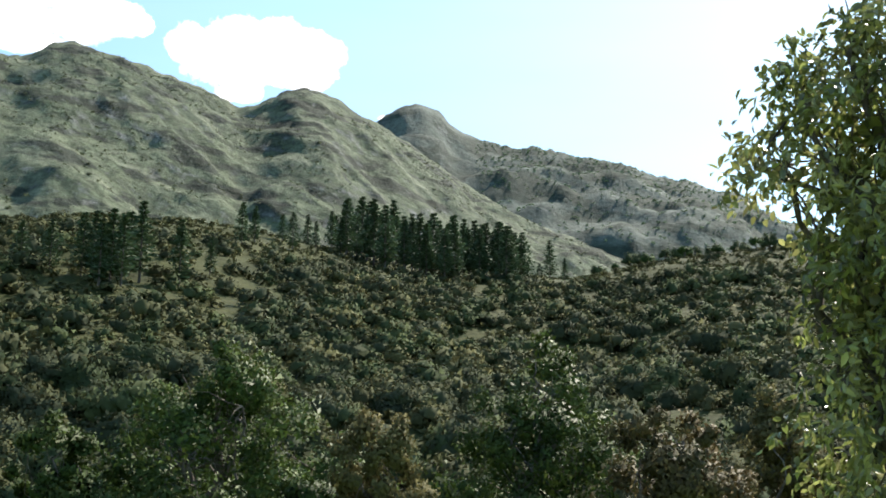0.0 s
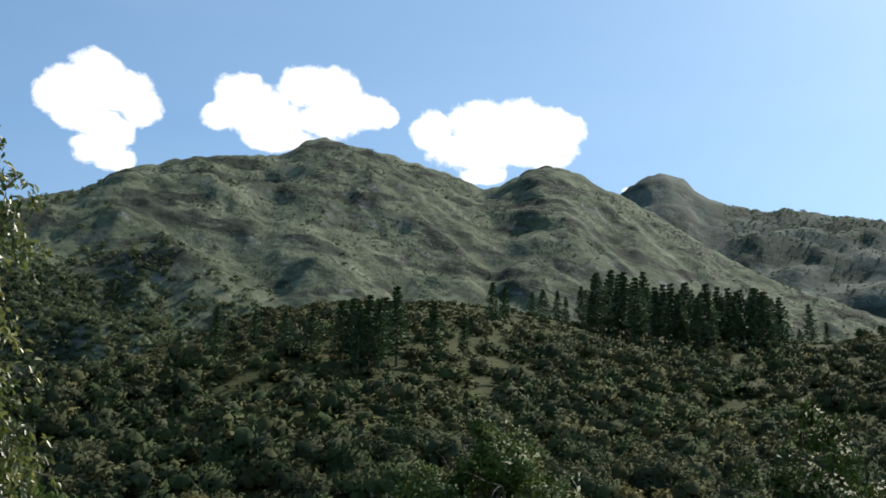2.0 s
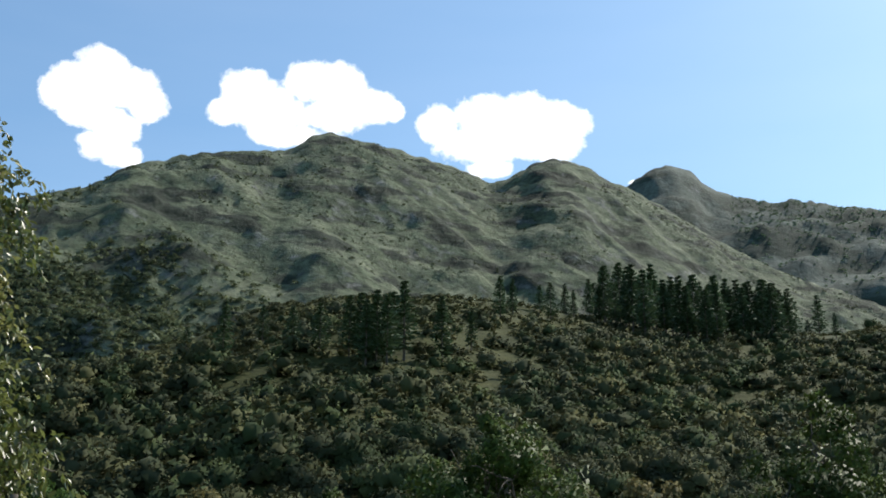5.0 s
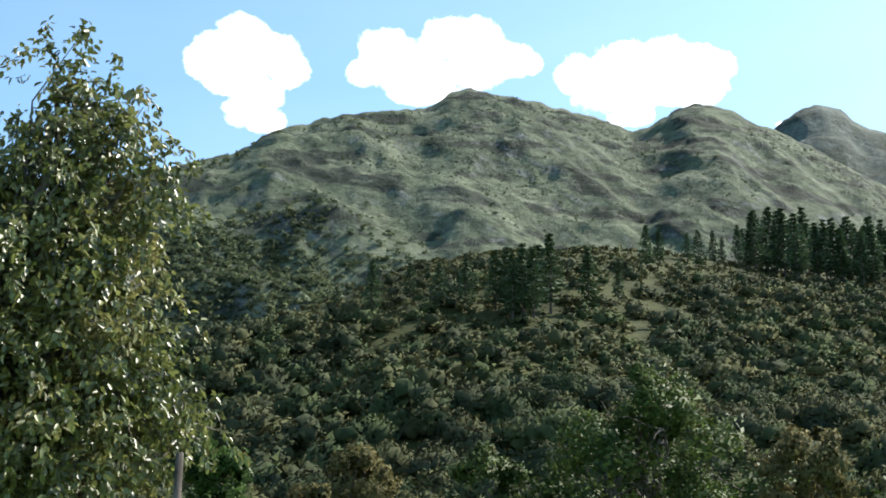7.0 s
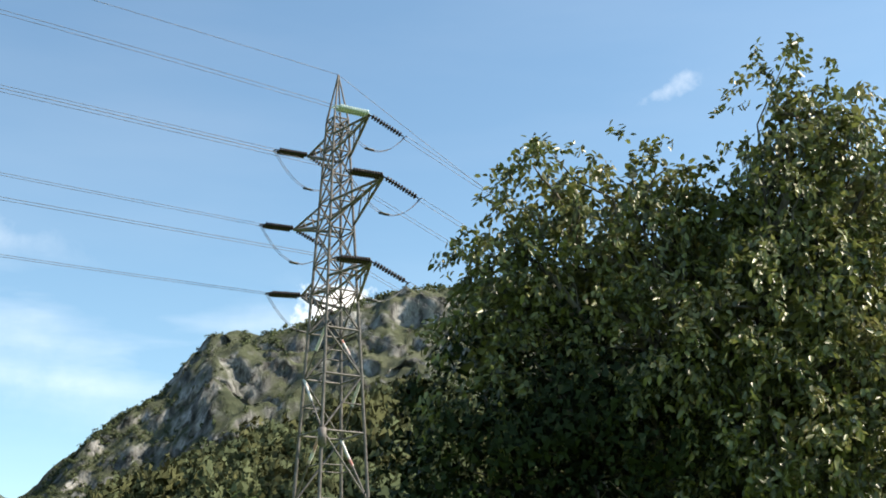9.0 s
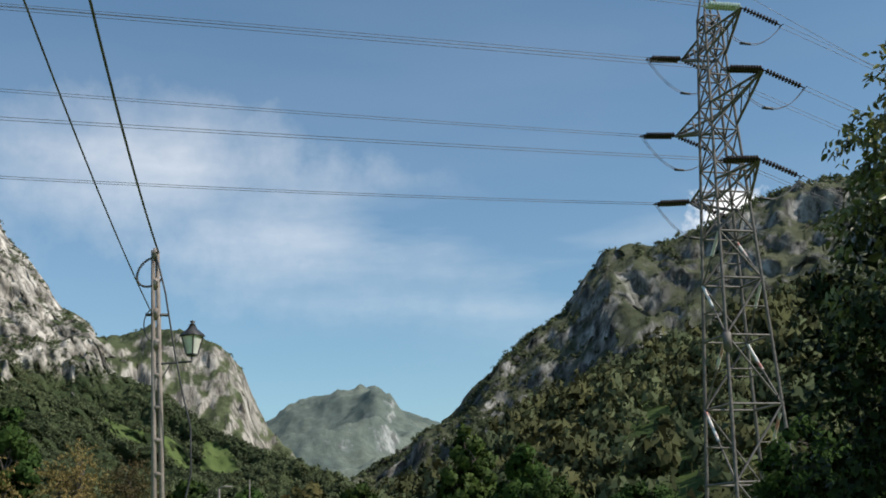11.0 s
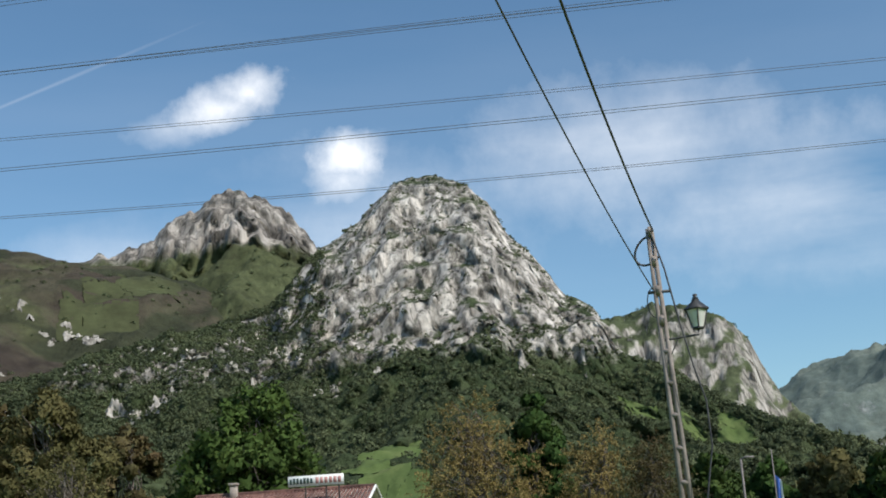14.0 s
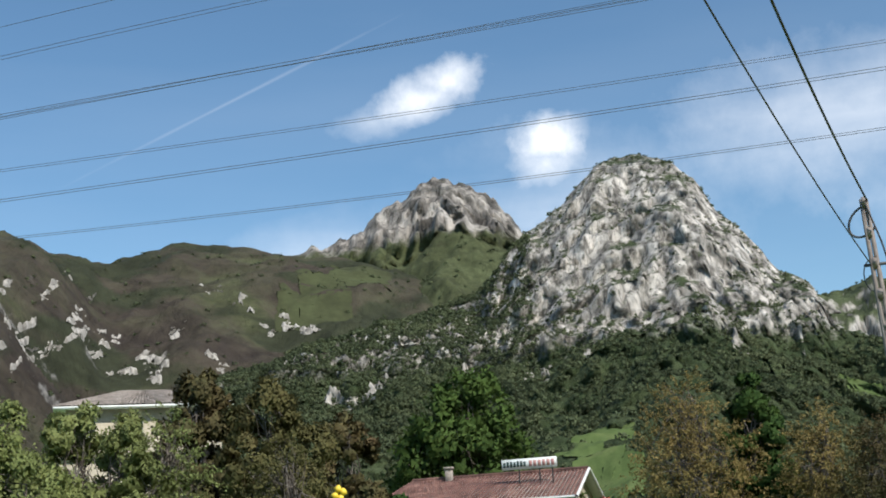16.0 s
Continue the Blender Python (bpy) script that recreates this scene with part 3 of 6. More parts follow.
def fast_mesh(name, verts, faces, mat, smooth=False):
    verts, faces = np.asarray(verts, np.float32), np.asarray(faces, np.int32)
    soft = verts[:, 3:] if verts.shape[1] == 6 else None
    verts = np.ascontiguousarray(verts[:, :3])
    me = bpy.data.meshes.new(name)
    me.vertices.add(len(verts))
    me.vertices.foreach_set("co", verts.ravel())
    me.loops.add(faces.size)
    me.loops.foreach_set("vertex_index", faces.ravel())
    me.polygons.add(len(faces))
    me.polygons.foreach_set("loop_start", np.arange(0, faces.size, faces.shape[1], dtype=np.int32))
    if smooth or soft is not None:
        me.polygons.foreach_set("use_smooth", np.ones(len(faces), bool))
    me.materials.append(mat)
    me.update(calc_edges=True)
    if soft is not None:  # leaves shaded with the roundness of their clump
        me.normals_split_custom_set_from_vertices(unit(soft.astype(float)))
    return me


def rounded(leafy, normals):
    """Adds the clump's outward direction to each leaf's corners."""
    v, f = leafy
    if f.shape[1] == 3 and len(f) == len(normals):  # each leaf's upper side faces out of the clump
        turned = (np.cross(v[f[:, 1]] - v[f[:, 0]], v[f[:, 2]] - v[f[:, 0]]) * normals).sum(1) < 0
        f = np.where(turned[:, None], f[:, ::-1], f)
    return np.concatenate([v, np.repeat(normals, len(v) // len(normals), 0)], 1), f


def unit(v):
    return v / np.maximum(np.linalg.norm(v, axis=-1, keepdims=True), 1e-9)


def leaves(rng, centres, along, normal, length, width, fold=True):
    """Pointed leaves as two folded quads each, or as one diamond."""
    n = len(centres)
    a = unit(along)
    side = unit(np.cross(a, normal))
    up = np.cross(side, a)
    k = length * rng.uniform(0.65, 1.25, (n, 1))
    w = width * rng.uniform(0.7, 1.2, (n, 1))
    if fold is None:  # far off, one triangle does
        v = np.stack([centres - a * k / 2 - side * w / 2, centres - a * k / 2 + side * w / 2, centres + a * k / 2], 1)
        return v.reshape(-1, 3), np.arange(3 * n).reshape(n, 3)
    if not fold:
        v = np.stack([centres - a * k / 2, centres + side * w / 2, centres + a * k / 2, centres - side * w / 2], 1)
        return v.reshape(-1, 3), np.arange(4 * n).reshape(n, 4)
    rows = [centres, centres + a * k * 0.33 + side * w / 2 + up * w * 0.16, centres + a * k * 0.7 + side * w * 0.4 + up * w * 0.1, centres + a * k - up * k * 0.12,
            centres + a * k * 0.7 - side * w * 0.4 + up * w * 0.1, centres + a * k * 0.33 - side * w / 2 + up * w * 0.16]
    v = np.stack(rows, 1).reshape(-1, 3)
    b = np.arange(n)[:, None] * 6
    return v, np.concatenate([b + [0, 1, 2, 3], b + [0, 3, 4, 5]])


def tube(points, radii, sides=6):
    p = np.asarray(points, float)
    verts = []
    for i in range(len(p)):
        d = unit(p[min(i + 1, len(p) - 1)] - p[max(i - 1, 0)])
        ref = np.array([1.0, 0, 0]) if abs(d[0]) < 0.8 else np.array([0, 1.0, 0])
        u = unit(np.cross(d, ref))
        w = np.cross(d, u)
        for k in range(sides):
            a = 2 * math.pi * k / sides
            verts.append(p[i] + (u * math.cos(a) + w * math.sin(a)) * radii[i])
    faces = []
    for i in range(len(p) - 1):
        for k in range(sides):
            a, b = i * sides + k, i * sides + (k + 1) % sides
            faces.append((a, b, b + sides, a + sides))
    return np.array(verts), np.array(faces)


def joined(pieces):
    vs, fs, n = [], [], 0
    for v, f in pieces:
        vs.append(v)
        fs.append(f + n)
        n += len(v)
    return np.concatenate(vs), np.concatenate(fs)


def thing(name, place, label, category, group="", turn=0.0, scale=1.0):
    ob = new(name)
    ob.empty_display_size = 0.2
    ob.matrix_world = Matrix.Translation(place) @ Matrix.Rotation(turn, 4, "Z") @ Matrix.Diagonal((scale, scale, scale, 1))
    return tagged(ob, label, category, group)


def child(name, mesh, parent, label=""):
    ob = new(name, mesh)
    ob.parent = parent
    return tagged(ob, label)


def crooked(rng, a, b, n=6, wander=0.08, bow=0.1):
    a, b = np.asarray(a, float), np.asarray(b, float)
    t = np.linspace(0, 1, n)[:, None]
    p = a + (b - a) * t
    size = np.linalg.norm(b - a)
    p[1:-1] += rng.normal(0, wander * size, (n - 2, 3)) * [1, 1, 0.5]
    p[:, 2] += bow * size * np.sin(t[:, 0] * math.pi)
    return p


def broadleaf(name, place, lobes, leaf, count, leaf_mat, label, category="tree", per_twig=16, seed=1, trunk=0.16, droop=0.5, fold=True, stems=1, slim=0.42, twig_len=4.5, bare=0.0, group="", gap=0.0, clumps=0, cover=0.5, dark=0):
    """lobes: (x, y, z, rx, ry, rz) of the crown's masses, from the foot of the tree."""
    rng = np.random.default_rng(seed)
    ob = thing(name, place, label, category, group)
    lob = np.array(lobes, float)
    vol = (lob[:, 3] * lob[:, 4] * lob[:, 5]) ** 0.75
    pick = rng.choice(len(lob), count, p=vol / vol.sum())
    d = unit(rng.normal(size=(count, 3)))
    r = rng.uniform(0.12, 1.0, (count, 1)) ** 0.45
    lump = 1 + 0.22 * np.array([noise.noise(Vector(v * 2.2 + p * 3.7)) for v, p in zip(d, pick)])[:, None]
    c = lob[pick, :3] + d * r * lump * lob[pick, 3:]
    if gap:
        keep = np.array([noise.noise(Vector(v) / gap) > 0.0 for v in c]) | (rng.random(count) < 0.12)
        c, d, pick = c[keep], d[keep], pick[keep]
    c[:, 2] = np.maximum(c[:, 2], 0.25)
    n = len(c)
    out = unit(d + rng.normal(0, 0.5, (n, 3)) + [0, 0, -droop * 0.5])
    t = rng.uniform(0, 1, (n, per_twig, 1))
    bend = np.array([0, 0, -1.0]) * droop * leaf * twig_len * t ** 2 * 0.6
    at = c[:, None] + out[:, None] * t * leaf * twig_len + bend + rng.normal(0, leaf * 0.35, (n, per_twig, 3))
    along = unit(out[:, None] * 0.6 + rng.normal(0, 0.75, (n, per_twig, 3)) + [0, 0, -droop])
    nrm = rng.normal(0, 0.7, (n, per_twig, 3)) + d[:, None] * 0.5 + [0, 0, 0.7]
    v, f = leaves(rng, at.reshape(-1, 3), along.reshape(-1, 3), nrm.reshape(-1, 3), leaf, leaf * slim, fold)
    if dark:  # inner leaves that shade one another
        deep = len(lob) * dark
        q = lob[rng.choice(len(lob), deep, p=vol ** 1.33 / (vol ** 1.33).sum())]
        at = q[:, :3] + unit(rng.normal(size=(deep, 3))) * q[:, 3:] * rng.uniform(0.1, 0.5, (deep, 1))
        v, f = joined([(v, f), leaves(rng, at, rng.normal(size=(deep, 3)), rng.normal(size=(deep, 3)), leaf * 1.5, leaf * 0.9, fold)])
    if clumps:  # a full crown: leafy clumps over the lobes
        pick2 = rng.choice(len(lob), clumps, p=vol / vol.sum())
        d2 = unit(rng.normal(size=(clumps, 3)) + [0, 0, 0.25])
        cc = lob[pick2, :3] + d2 * lob[pick2, 3:] * rng.uniform(0.6, 1.0, (clumps, 1))
        rad = lob[pick2, 3:].mean(1) * rng.uniform(0.24, 0.46, clumps)
        each = int(min(cover * 4 * math.pi * float((rad ** 2).mean()) / (leaf * leaf * slim * 0.55), (19000 if leaf < 0.16 else 11000) / clumps))
        e = unit(rng.normal(size=(clumps, each, 3)) + [0, 0, 0.25])
        at = cc[:, None] + e * (rad[:, None] * rng.uniform(0.6, 1.12, (clumps, each)))[..., None]
        nrm = e + d2[:, None] * 0.45 + rng.normal(0, 0.34, at.shape)
        along = rng.normal(0, 0.8, at.shape) + [0, 0, -droop]
        keep = at.reshape(-1, 3)[:, 2] > 0.05
        soft = (unit(e * 0.7 + d2[:, None] * 0.8) + rng.normal(0, 0.16, at.shape)).reshape(-1, 3)[keep]
        outer = rounded(leaves(rng, at.reshape(-1, 3)[keep], along.reshape(-1, 3)[keep], nrm.reshape(-1, 3)[keep], leaf, leaf * slim * 1.5, fold), soft)
        # an inner layer of larger leaves closes the clumps
        deep = each // 3
        e = unit(rng.normal(size=(clumps, deep, 3)))
        at = (cc[:, None] + e * (rad[:, None] * rng.uniform(0.3, 0.72, (clumps, deep)))[..., None]).reshape(-1, 3)
        at[:, 2] = np.maximum(at[:, 2], 0.05)
        soft = (unit(e * 0.7 + d2[:, None] * 0.8) + rng.normal(0, 0.2, e.shape)).reshape(-1, 3)
        v, f = joined([outer, rounded(leaves(rng, at, rng.normal(size=at.shape), soft + rng.normal(0, 0.4, at.shape), leaf * 1.9, leaf * 1.2, fold), soft)])
    pieces = []
    top = lob[:, 2].max()
    for s in range(stems):
        foot = np.array([0, 0, -0.3]) + (rng.normal(0, 0.25 * (stems > 1), 3) * [1, 1, 0])
        lead = lob[np.argmax(lob[:, 2])] if s == 0 else lob[rng.integers(len(lob))]
        stem = crooked(rng, foot, lead[:3] * [0.8, 0.8, 0.74], 9, 0.03, 0.0)
        pieces.append(tube(stem, np.linspace(trunk, trunk * 0.22, 9), 8))
        if s == 0:
            main = stem
    trunk_mesh = fast_mesh("trunk", *joined(pieces), BARK, True)
    limbs = []
    for q in lob:
        k = int(np.clip(2 + 4 * (q[2] / max(top, 0.1)) * 0.8, 1, 6))
        arm = crooked(rng, main[k], q[:3] + rng.normal(0, 0.1, 3), 7, 0.05, 0.06)
        limbs.append(tube(arm, np.linspace(trunk * 0.5, trunk * 0.12, 7), 6))
        near = c[(np.abs((c - q[:3]) / q[3:]) < 1.1).all(1)]
        for e in near[rng.permutation(len(near))[:int(9 + 30 * bare)]]:
            b = arm[rng.integers(2, 7)]
            limbs.append(tube(crooked(rng, b, e, 5, 0.07, 0.05), np.linspace(trunk * 0.16, trunk * 0.03, 5), 3))
    child("trunk", trunk_mesh, ob, "grey-brown bark")
    child("branchwork", fast_mesh("branchwork", *joined(limbs), BARK, True), ob)
    child("crown", fast_mesh("crown", v, f, leaf_mat), ob)
    return ob


PHI = (1 + 5 ** 0.5) / 2
ICO = unit(np.array([(-1, PHI, 0), (1, PHI, 0), (-1, -PHI, 0), (1, -PHI, 0), (0, -1, PHI), (0, 1, PHI), (0, -1, -PHI), (0, 1, -PHI), (PHI, 0, -1), (PHI, 0, 1), (-PHI, 0, -1), (-PHI, 0, 1)], float))
ICO_FACES = np.array([(a, b, c) for a, b, c in itertools.combinations(range(12), 3) if max(np.linalg.norm(ICO[a] - ICO[b]), np.linalg.norm(ICO[b] - ICO[c]), np.linalg.norm(ICO[a] - ICO[c])) < 1.2])
ICO_FACES = np.array([(a, b, c) if np.dot(np.cross(ICO[b] - ICO[a], ICO[c] - ICO[a]), ICO[a]) > 0 else (a, c, b) for a, b, c in ICO_FACES])


def cores(rng, centres, radii, away, share=0.84):
    """Uneven leafy lumps that close the inside of each clump."""
    n = len(centres)
    k = np.asarray(radii, float)[:, None, None] * share * rng.uniform(0.55, 1.2, (n, 12, 1))
    v = np.asarray(centres)[:, None] + ICO[None] * k
    soft = ICO[None] * 0.65 + np.asarray(away)[:, None] * 0.8
    return np.concatenate([v, unit(soft)], 2).reshape(-1, 6), (np.arange(n)[:, None, None] * 12 + ICO_FACES[None]).reshape(-1, 3)


def shrub_shape(rng, count, leaf, clumps=12, tall=0.8, fold=None, inside=0.2, core=False):
    """A unit-wide leafy mound of many clumps, with larger shaded leaves inside."""
    d = unit(rng.normal(size=(clumps, 3)))
    d[:, 2] = np.abs(d[:, 2])
    c = d * rng.uniform(0.4, 0.72, (clumps, 1)) * [1, 1, tall]
    rad = rng.uniform(0.26, 0.46, clumps)
    pick = rng.integers(0, clumps, count)
    e = unit(rng.normal(size=(count, 3)) + [0, 0, 0.35])
    p = c[pick] + e * rad[pick, None] * rng.uniform(0.75, 1.06, (count, 1))
    p[:, 2] = np.maximum(p[:, 2], -0.1)
    nrm = e + d[pick] * 0.4 + rng.normal(0, 0.28, (count, 3))
    outer = rounded(leaves(rng, p, rng.normal(size=(count, 3)), nrm, leaf, leaf * 0.8, fold), unit(e * 0.65 + d[pick] * 0.8) + rng.normal(0, 0.1, (count, 3)))
    if core:
        return joined([outer, cores(rng, c, rad, d, 0.66)])
    k = max(1, int(count * inside))
    p = unit(rng.normal(size=(k, 3))) * rng.uniform(0.1, 0.62, (k, 1)) * [1, 1, tall * 0.6] + [0, 0, 0.34 * tall]
    face = p + rng.normal(0, 0.2, (k, 3))
    return joined([outer, rounded(leaves(rng, p, rng.normal(size=(k, 3)), face, max(0.34, leaf), max(0.3, leaf), fold), face)])


def pine_shape(rng, count, slim=0.17):
    """A unit-high dark conifer: whorls of drooping sprays, bare below."""
    tiers = 15
    at, along = [], []
    for k in range(count):
        t = (rng.integers(tiers) + rng.uniform(-0.2, 0.2)) / tiers
        z = 0.16 + 0.83 * t
        r = slim * (1 - t) ** 0.85 * min(1, 0.5 + 2.0 * t) * rng.uniform(0.15, 1.05) * (1 + 0.3 * math.sin(t * 29 + 5 * math.sin(k * 1.7))) + 0.006
        a = rng.uniform(0, 2 * math.pi)
        at.append((math.cos(a) * r, math.sin(a) * r, z - r * 0.12))
        along.append((math.cos(a), math.sin(a), rng.uniform(-0.5, 0.6)))
    return leaves(rng, np.array(at), np.array(along), rng.normal(0, 0.6, (count, 3)) + [0, 0, 0.6], 0.075, 0.034, False)


def scatter(name, mat, spots, shapes, label, category, seed=5):
    """spots: (place, size, height factor). One joined mesh of all the plants."""
    rng = np.random.default_rng(seed)
    pieces = []
    for p, size, high in spots:
        v, f = shapes[rng.integers(len(shapes))]
        a = rng.uniform(0, 2 * math.pi)
        m = np.array([[math.cos(a), -math.sin(a), 0], [math.sin(a), math.cos(a), 0], [0, 0, high]]) * size
        pieces.append((np.concatenate([v[:, :3] @ m.T + np.array(p), v[:, 3:] @ m.T], 1), f))
    return tagged(new(name, fast_mesh(name, *joined(pieces), mat)), label, category, kind="stuff")


def spread_on(mountain, rng, count, bearings, span, size, tall=(0.8, 1.2), keep=None, lift=0.0):
    """Random spots on a slope, even over its area."""
    out = []
    while len(out) < count:
        b, s = rng.uniform(min(bearings), max(bearings)), math.sqrt(rng.uniform(span[0] ** 2, span[1] ** 2))
        p = mountain.at(b, s)
        if keep and not keep(b, s, p, rng):
            continue
        r = rng.uniform(*size)
        out.append((p + Vector((0, 0, lift * r)), r, rng.uniform(*tall)))
    return out


def on_slope(mountain, bearing, rise):
    """The place on a slope that lies at that rise."""
    best = None
    for k in range(201):
        p = mountain.at(bearing, k / 200)
        e = math.degrees(math.atan2(p.z - EYE.z, math.hypot(p.x, p.y)))
        if best is None or abs(e - rise) < best[0]:
            best = (abs(e - rise), p)
    return best[1]


def slope_s(mountain, bearing, rise):
    best = (9, 0)
    for k in range(121):
        p = mountain.at(bearing, k / 120)
        best = min(best, (abs(math.degrees(math.atan2(p.z - EYE.z, math.hypot(p.x, p.y))) - rise), k / 120))
    return best[1]


rng = np.random.default_rng(11)
FINE = [shrub_shape(rng, 560, 0.13, 14, 1.0, None, 0, True) for _ in range(6)]
MID = [shrub_shape(rng, 170, 0.2, 7, 1.0, None, 0, True) for _ in range(6)]
WOODY = [shrub_shape(rng, 70, 0.34, 6, 1.1, None, 0.15) for _ in range(6)]
COARSE = [shrub_shape(rng, 26, 0.5, 6, 1.05, None, 0.12) for _ in range(8)]


def patchy(scale, level, offset=0.0):
    return lambda b, s, p, r: noise.noise(Vector((p.x / scale + offset, p.y / scale, offset))) > level


# scrub on the pine hill, near and far
for nm, mat, seed, lab in (("green_scrub", SCRUB_GREEN, 1, "dense dark green hillside scrub"), ("olive_scrub", SCRUB_OLIVE, 2, "olive-brown hillside scrub and bracken"), ("grey_scrub", SCRUB_GREY, 3, "grey-green bramble scrub on the hillside")):
    r = np.random.default_rng(seed)
    loose = patchy(16, -0.6, seed * 3.3)

    def gate(b, s, p, q):  # open pasture round the scattered pines
        return loose(b, s, p, q) and not (7 < b < 23 and s > 0.5 and q.random() < 0.8)

    near_spots = spread_on(hill, r, 260, (44, -30), (0.0, 0.32), (1.6, 3.6), (0.8, 1.2), None)
    scatter(nm, mat, near_spots, FINE, lab, "scrub", seed)
    far_spots = spread_on(hill, r, 620, (45, -24), (0.28, 0.74), (1.6, 4.4), (0.65, 1.1), gate)
    far_spots += spread_on(hill, r, 150, (45, -24), (0.72, 1.0), (0.8, 2.4), (0.5, 0.9), patchy(22, 0.02, seed * 2.1))
    scatter(nm, mat, far_spots, MID, lab, "scrub", seed + 10)

LOW = [shrub_shape(rng, 26, 0.5, 7, 0.7, None, 0.0) for _ in range(5)]
r = np.random.default_rng(9)
scatter("bracken", SCRUB_OLIVE, spread_on(hill, r, 5200, (42, -24), (0.03, 1.0), (0.8, 1.9), (0.5, 0.9), None, 0.15), LOW, "low olive bracken and heather tufts on the hill", "bracken", 12)

# pines on the hill
PINES = [pine_shape(np.random.default_rng(s), 620, sl) for s, sl in ((1, 0.2), (2, 0.23), (3, 0.18), (4, 0.26))]
PINE_MESH = [fast_mesh("crown", v, f, NEEDLE) for v, f in PINES]
PINE_TRUNK = fast_mesh("trunk", *tube(crooked(rng, (0, 0, -0.06), (0, 0, 0.97), 8, 0.006, 0), np.linspace(0.017, 0.003, 8), 6), BARK, True)


def pine(bearing, rise, height, kind, label, group):
    p = on_slope(hill, bearing, rise)
    ob = thing("pine_tree", p, label, "pine tree", group, bearing * 7.0, height * 1.14)
    child("trunk", PINE_TRUNK, ob)
    child("crown", PINE_MESH[kind % 4], ob)


r = np.random.default_rng(21)
for k in range(44):
    b = 5.4 - 9.3 * (k + r.uniform(-0.4, 0.4)) / 43
    h = (13.5 if 2.6 > b > -3.2 or r.random() < 0.4 else 10.5) * r.uniform(0.82, 1.1)
    if 4.0 > b > 2.2:
        h *= 1.12
    pine(b, np.interp(b, [-4, 1.9, 5.3], [14.75, 15.35, 16.1]) - r.uniform(0.0, 0.45), h, k, "dark pine in a dense grove on the hill", "pine grove")
for b, e, h, k in ((9.6, 16.0, 9.0, 0), (9.0, 16.2, 8.0, 2), (7.7, 16.3, 6.5, 1), (7.2, 15.9, 8.5, 3), (6.5, 16.0, 9.0, 0), (6.1, 16.2, 6.5, 2), (-5.1, 14.6, 12.5, 1), (-5.8, 14.5, 6.5, 2), (-4.6, 14.6, 5.5, 3)):
    pine(b, e, h, k, "lone dark pine on the hill's crest", "crest pines")
for b, e, h, k in ((12.4, 14.0, 10.5, 2), (11.0, 14.6, 6.5, 2), (14.2, 14.1, 12.5, 0), (14.7, 14.4, 10, 1), (15.5, 14.0, 11, 3), (16.3, 14.2, 10, 1), (16.8, 14.2, 9.5, 3), (18.2, 14.3, 8, 3), (19.5, 14.4, 7, 1), (20.9, 14.8, 6, 3), (22.7, 13.9, 9, 0), (24.4, 13.5, 7, 3), (15.0, 13.9, 10.5, 1), (16.0, 13.8, 10, 0)):
    pine(b, e, h, k, "dark pine standing in the scrub", "scattered pines")

# trees along the crest of the hill
CREST_MESH = [fast_mesh("crown", *shrub_shape(np.random.default_rng(s), 420, 0.15, 12, 1.05, None, 0, True), m) for s, m in ((1, SCRUB_GREEN), (2, LEAF_DARK), (3, SCRUB_GREEN))]
CREST_TRUNK = fast_mesh("trunk", *tube(crooked(rng, (0, 0, -0.6), (0, 0, 0.6), 5, 0.02, 0), np.linspace(0.09, 0.03, 5), 6), BARK, True)
r = np.random.default_rng(31)
for k in range(20):
    b = -7.6 - 10.5 * k / 19 + r.uniform(-0.25, 0.25)
    p = hill.at(b, r.uniform(0.9, 0.99))
    ob = thing("crest_tree", p + Vector((0, 0, 1.6)), "rounded dark green tree on the hill's crest", "tree", "crest trees", b * 5, r.uniform(2.0, 3.8))
    child("trunk", CREST_TRUNK, ob)
    child("crown", CREST_MESH[k % 3], ob)

# woods on the far slopes
r = np.random.default_rng(41)
SKIRT_LINE = [(b, slope_s(dome, b, e)) for b, e in ((104.6, 11.1), (102.8, 10.9), (101.3, 9.9), (99.5, 9.7), (97.5, 9.2), (96.1, 8.9), (94.8, 9.3), (93.7, 9.9), (91.4, 9.4), (89.6, 8.2), (88.6, 8.0))]
SKIRT_LINE = [(70, 0.9), (82, 0.94), (86, 0.96), *sorted(SKIRT_LINE), (106, 0.98), (118, 1.0)]
FIELDS = [(b, slope_s(dome, b, e), w, h) for b, e, w, h in ((99.1, 4.7, 1.5, 0.035), (100.2, 4.0, 1.2, 0.035), (99.3, 3.0, 1.3, 0.05), (98.3, 2.2, 1.2, 0.06), (87.7, 5.8, 1.0, 0.04), (83.4, 4.1, 0.9, 0.05), (85.3, 4.8, 0.6, 0.03))]


def in_wood(b, s, p, r):
    line = np.interp(b, [a for a, _ in SKIRT_LINE], [v for _, v in SKIRT_LINE])
    if s > line + r.normal(0, 0.035):
        return False
    return not any(((b - fb) / fw) ** 2 + ((s - fs) / fh) ** 2 < 1 for fb, fs, fw, fh in FIELDS)


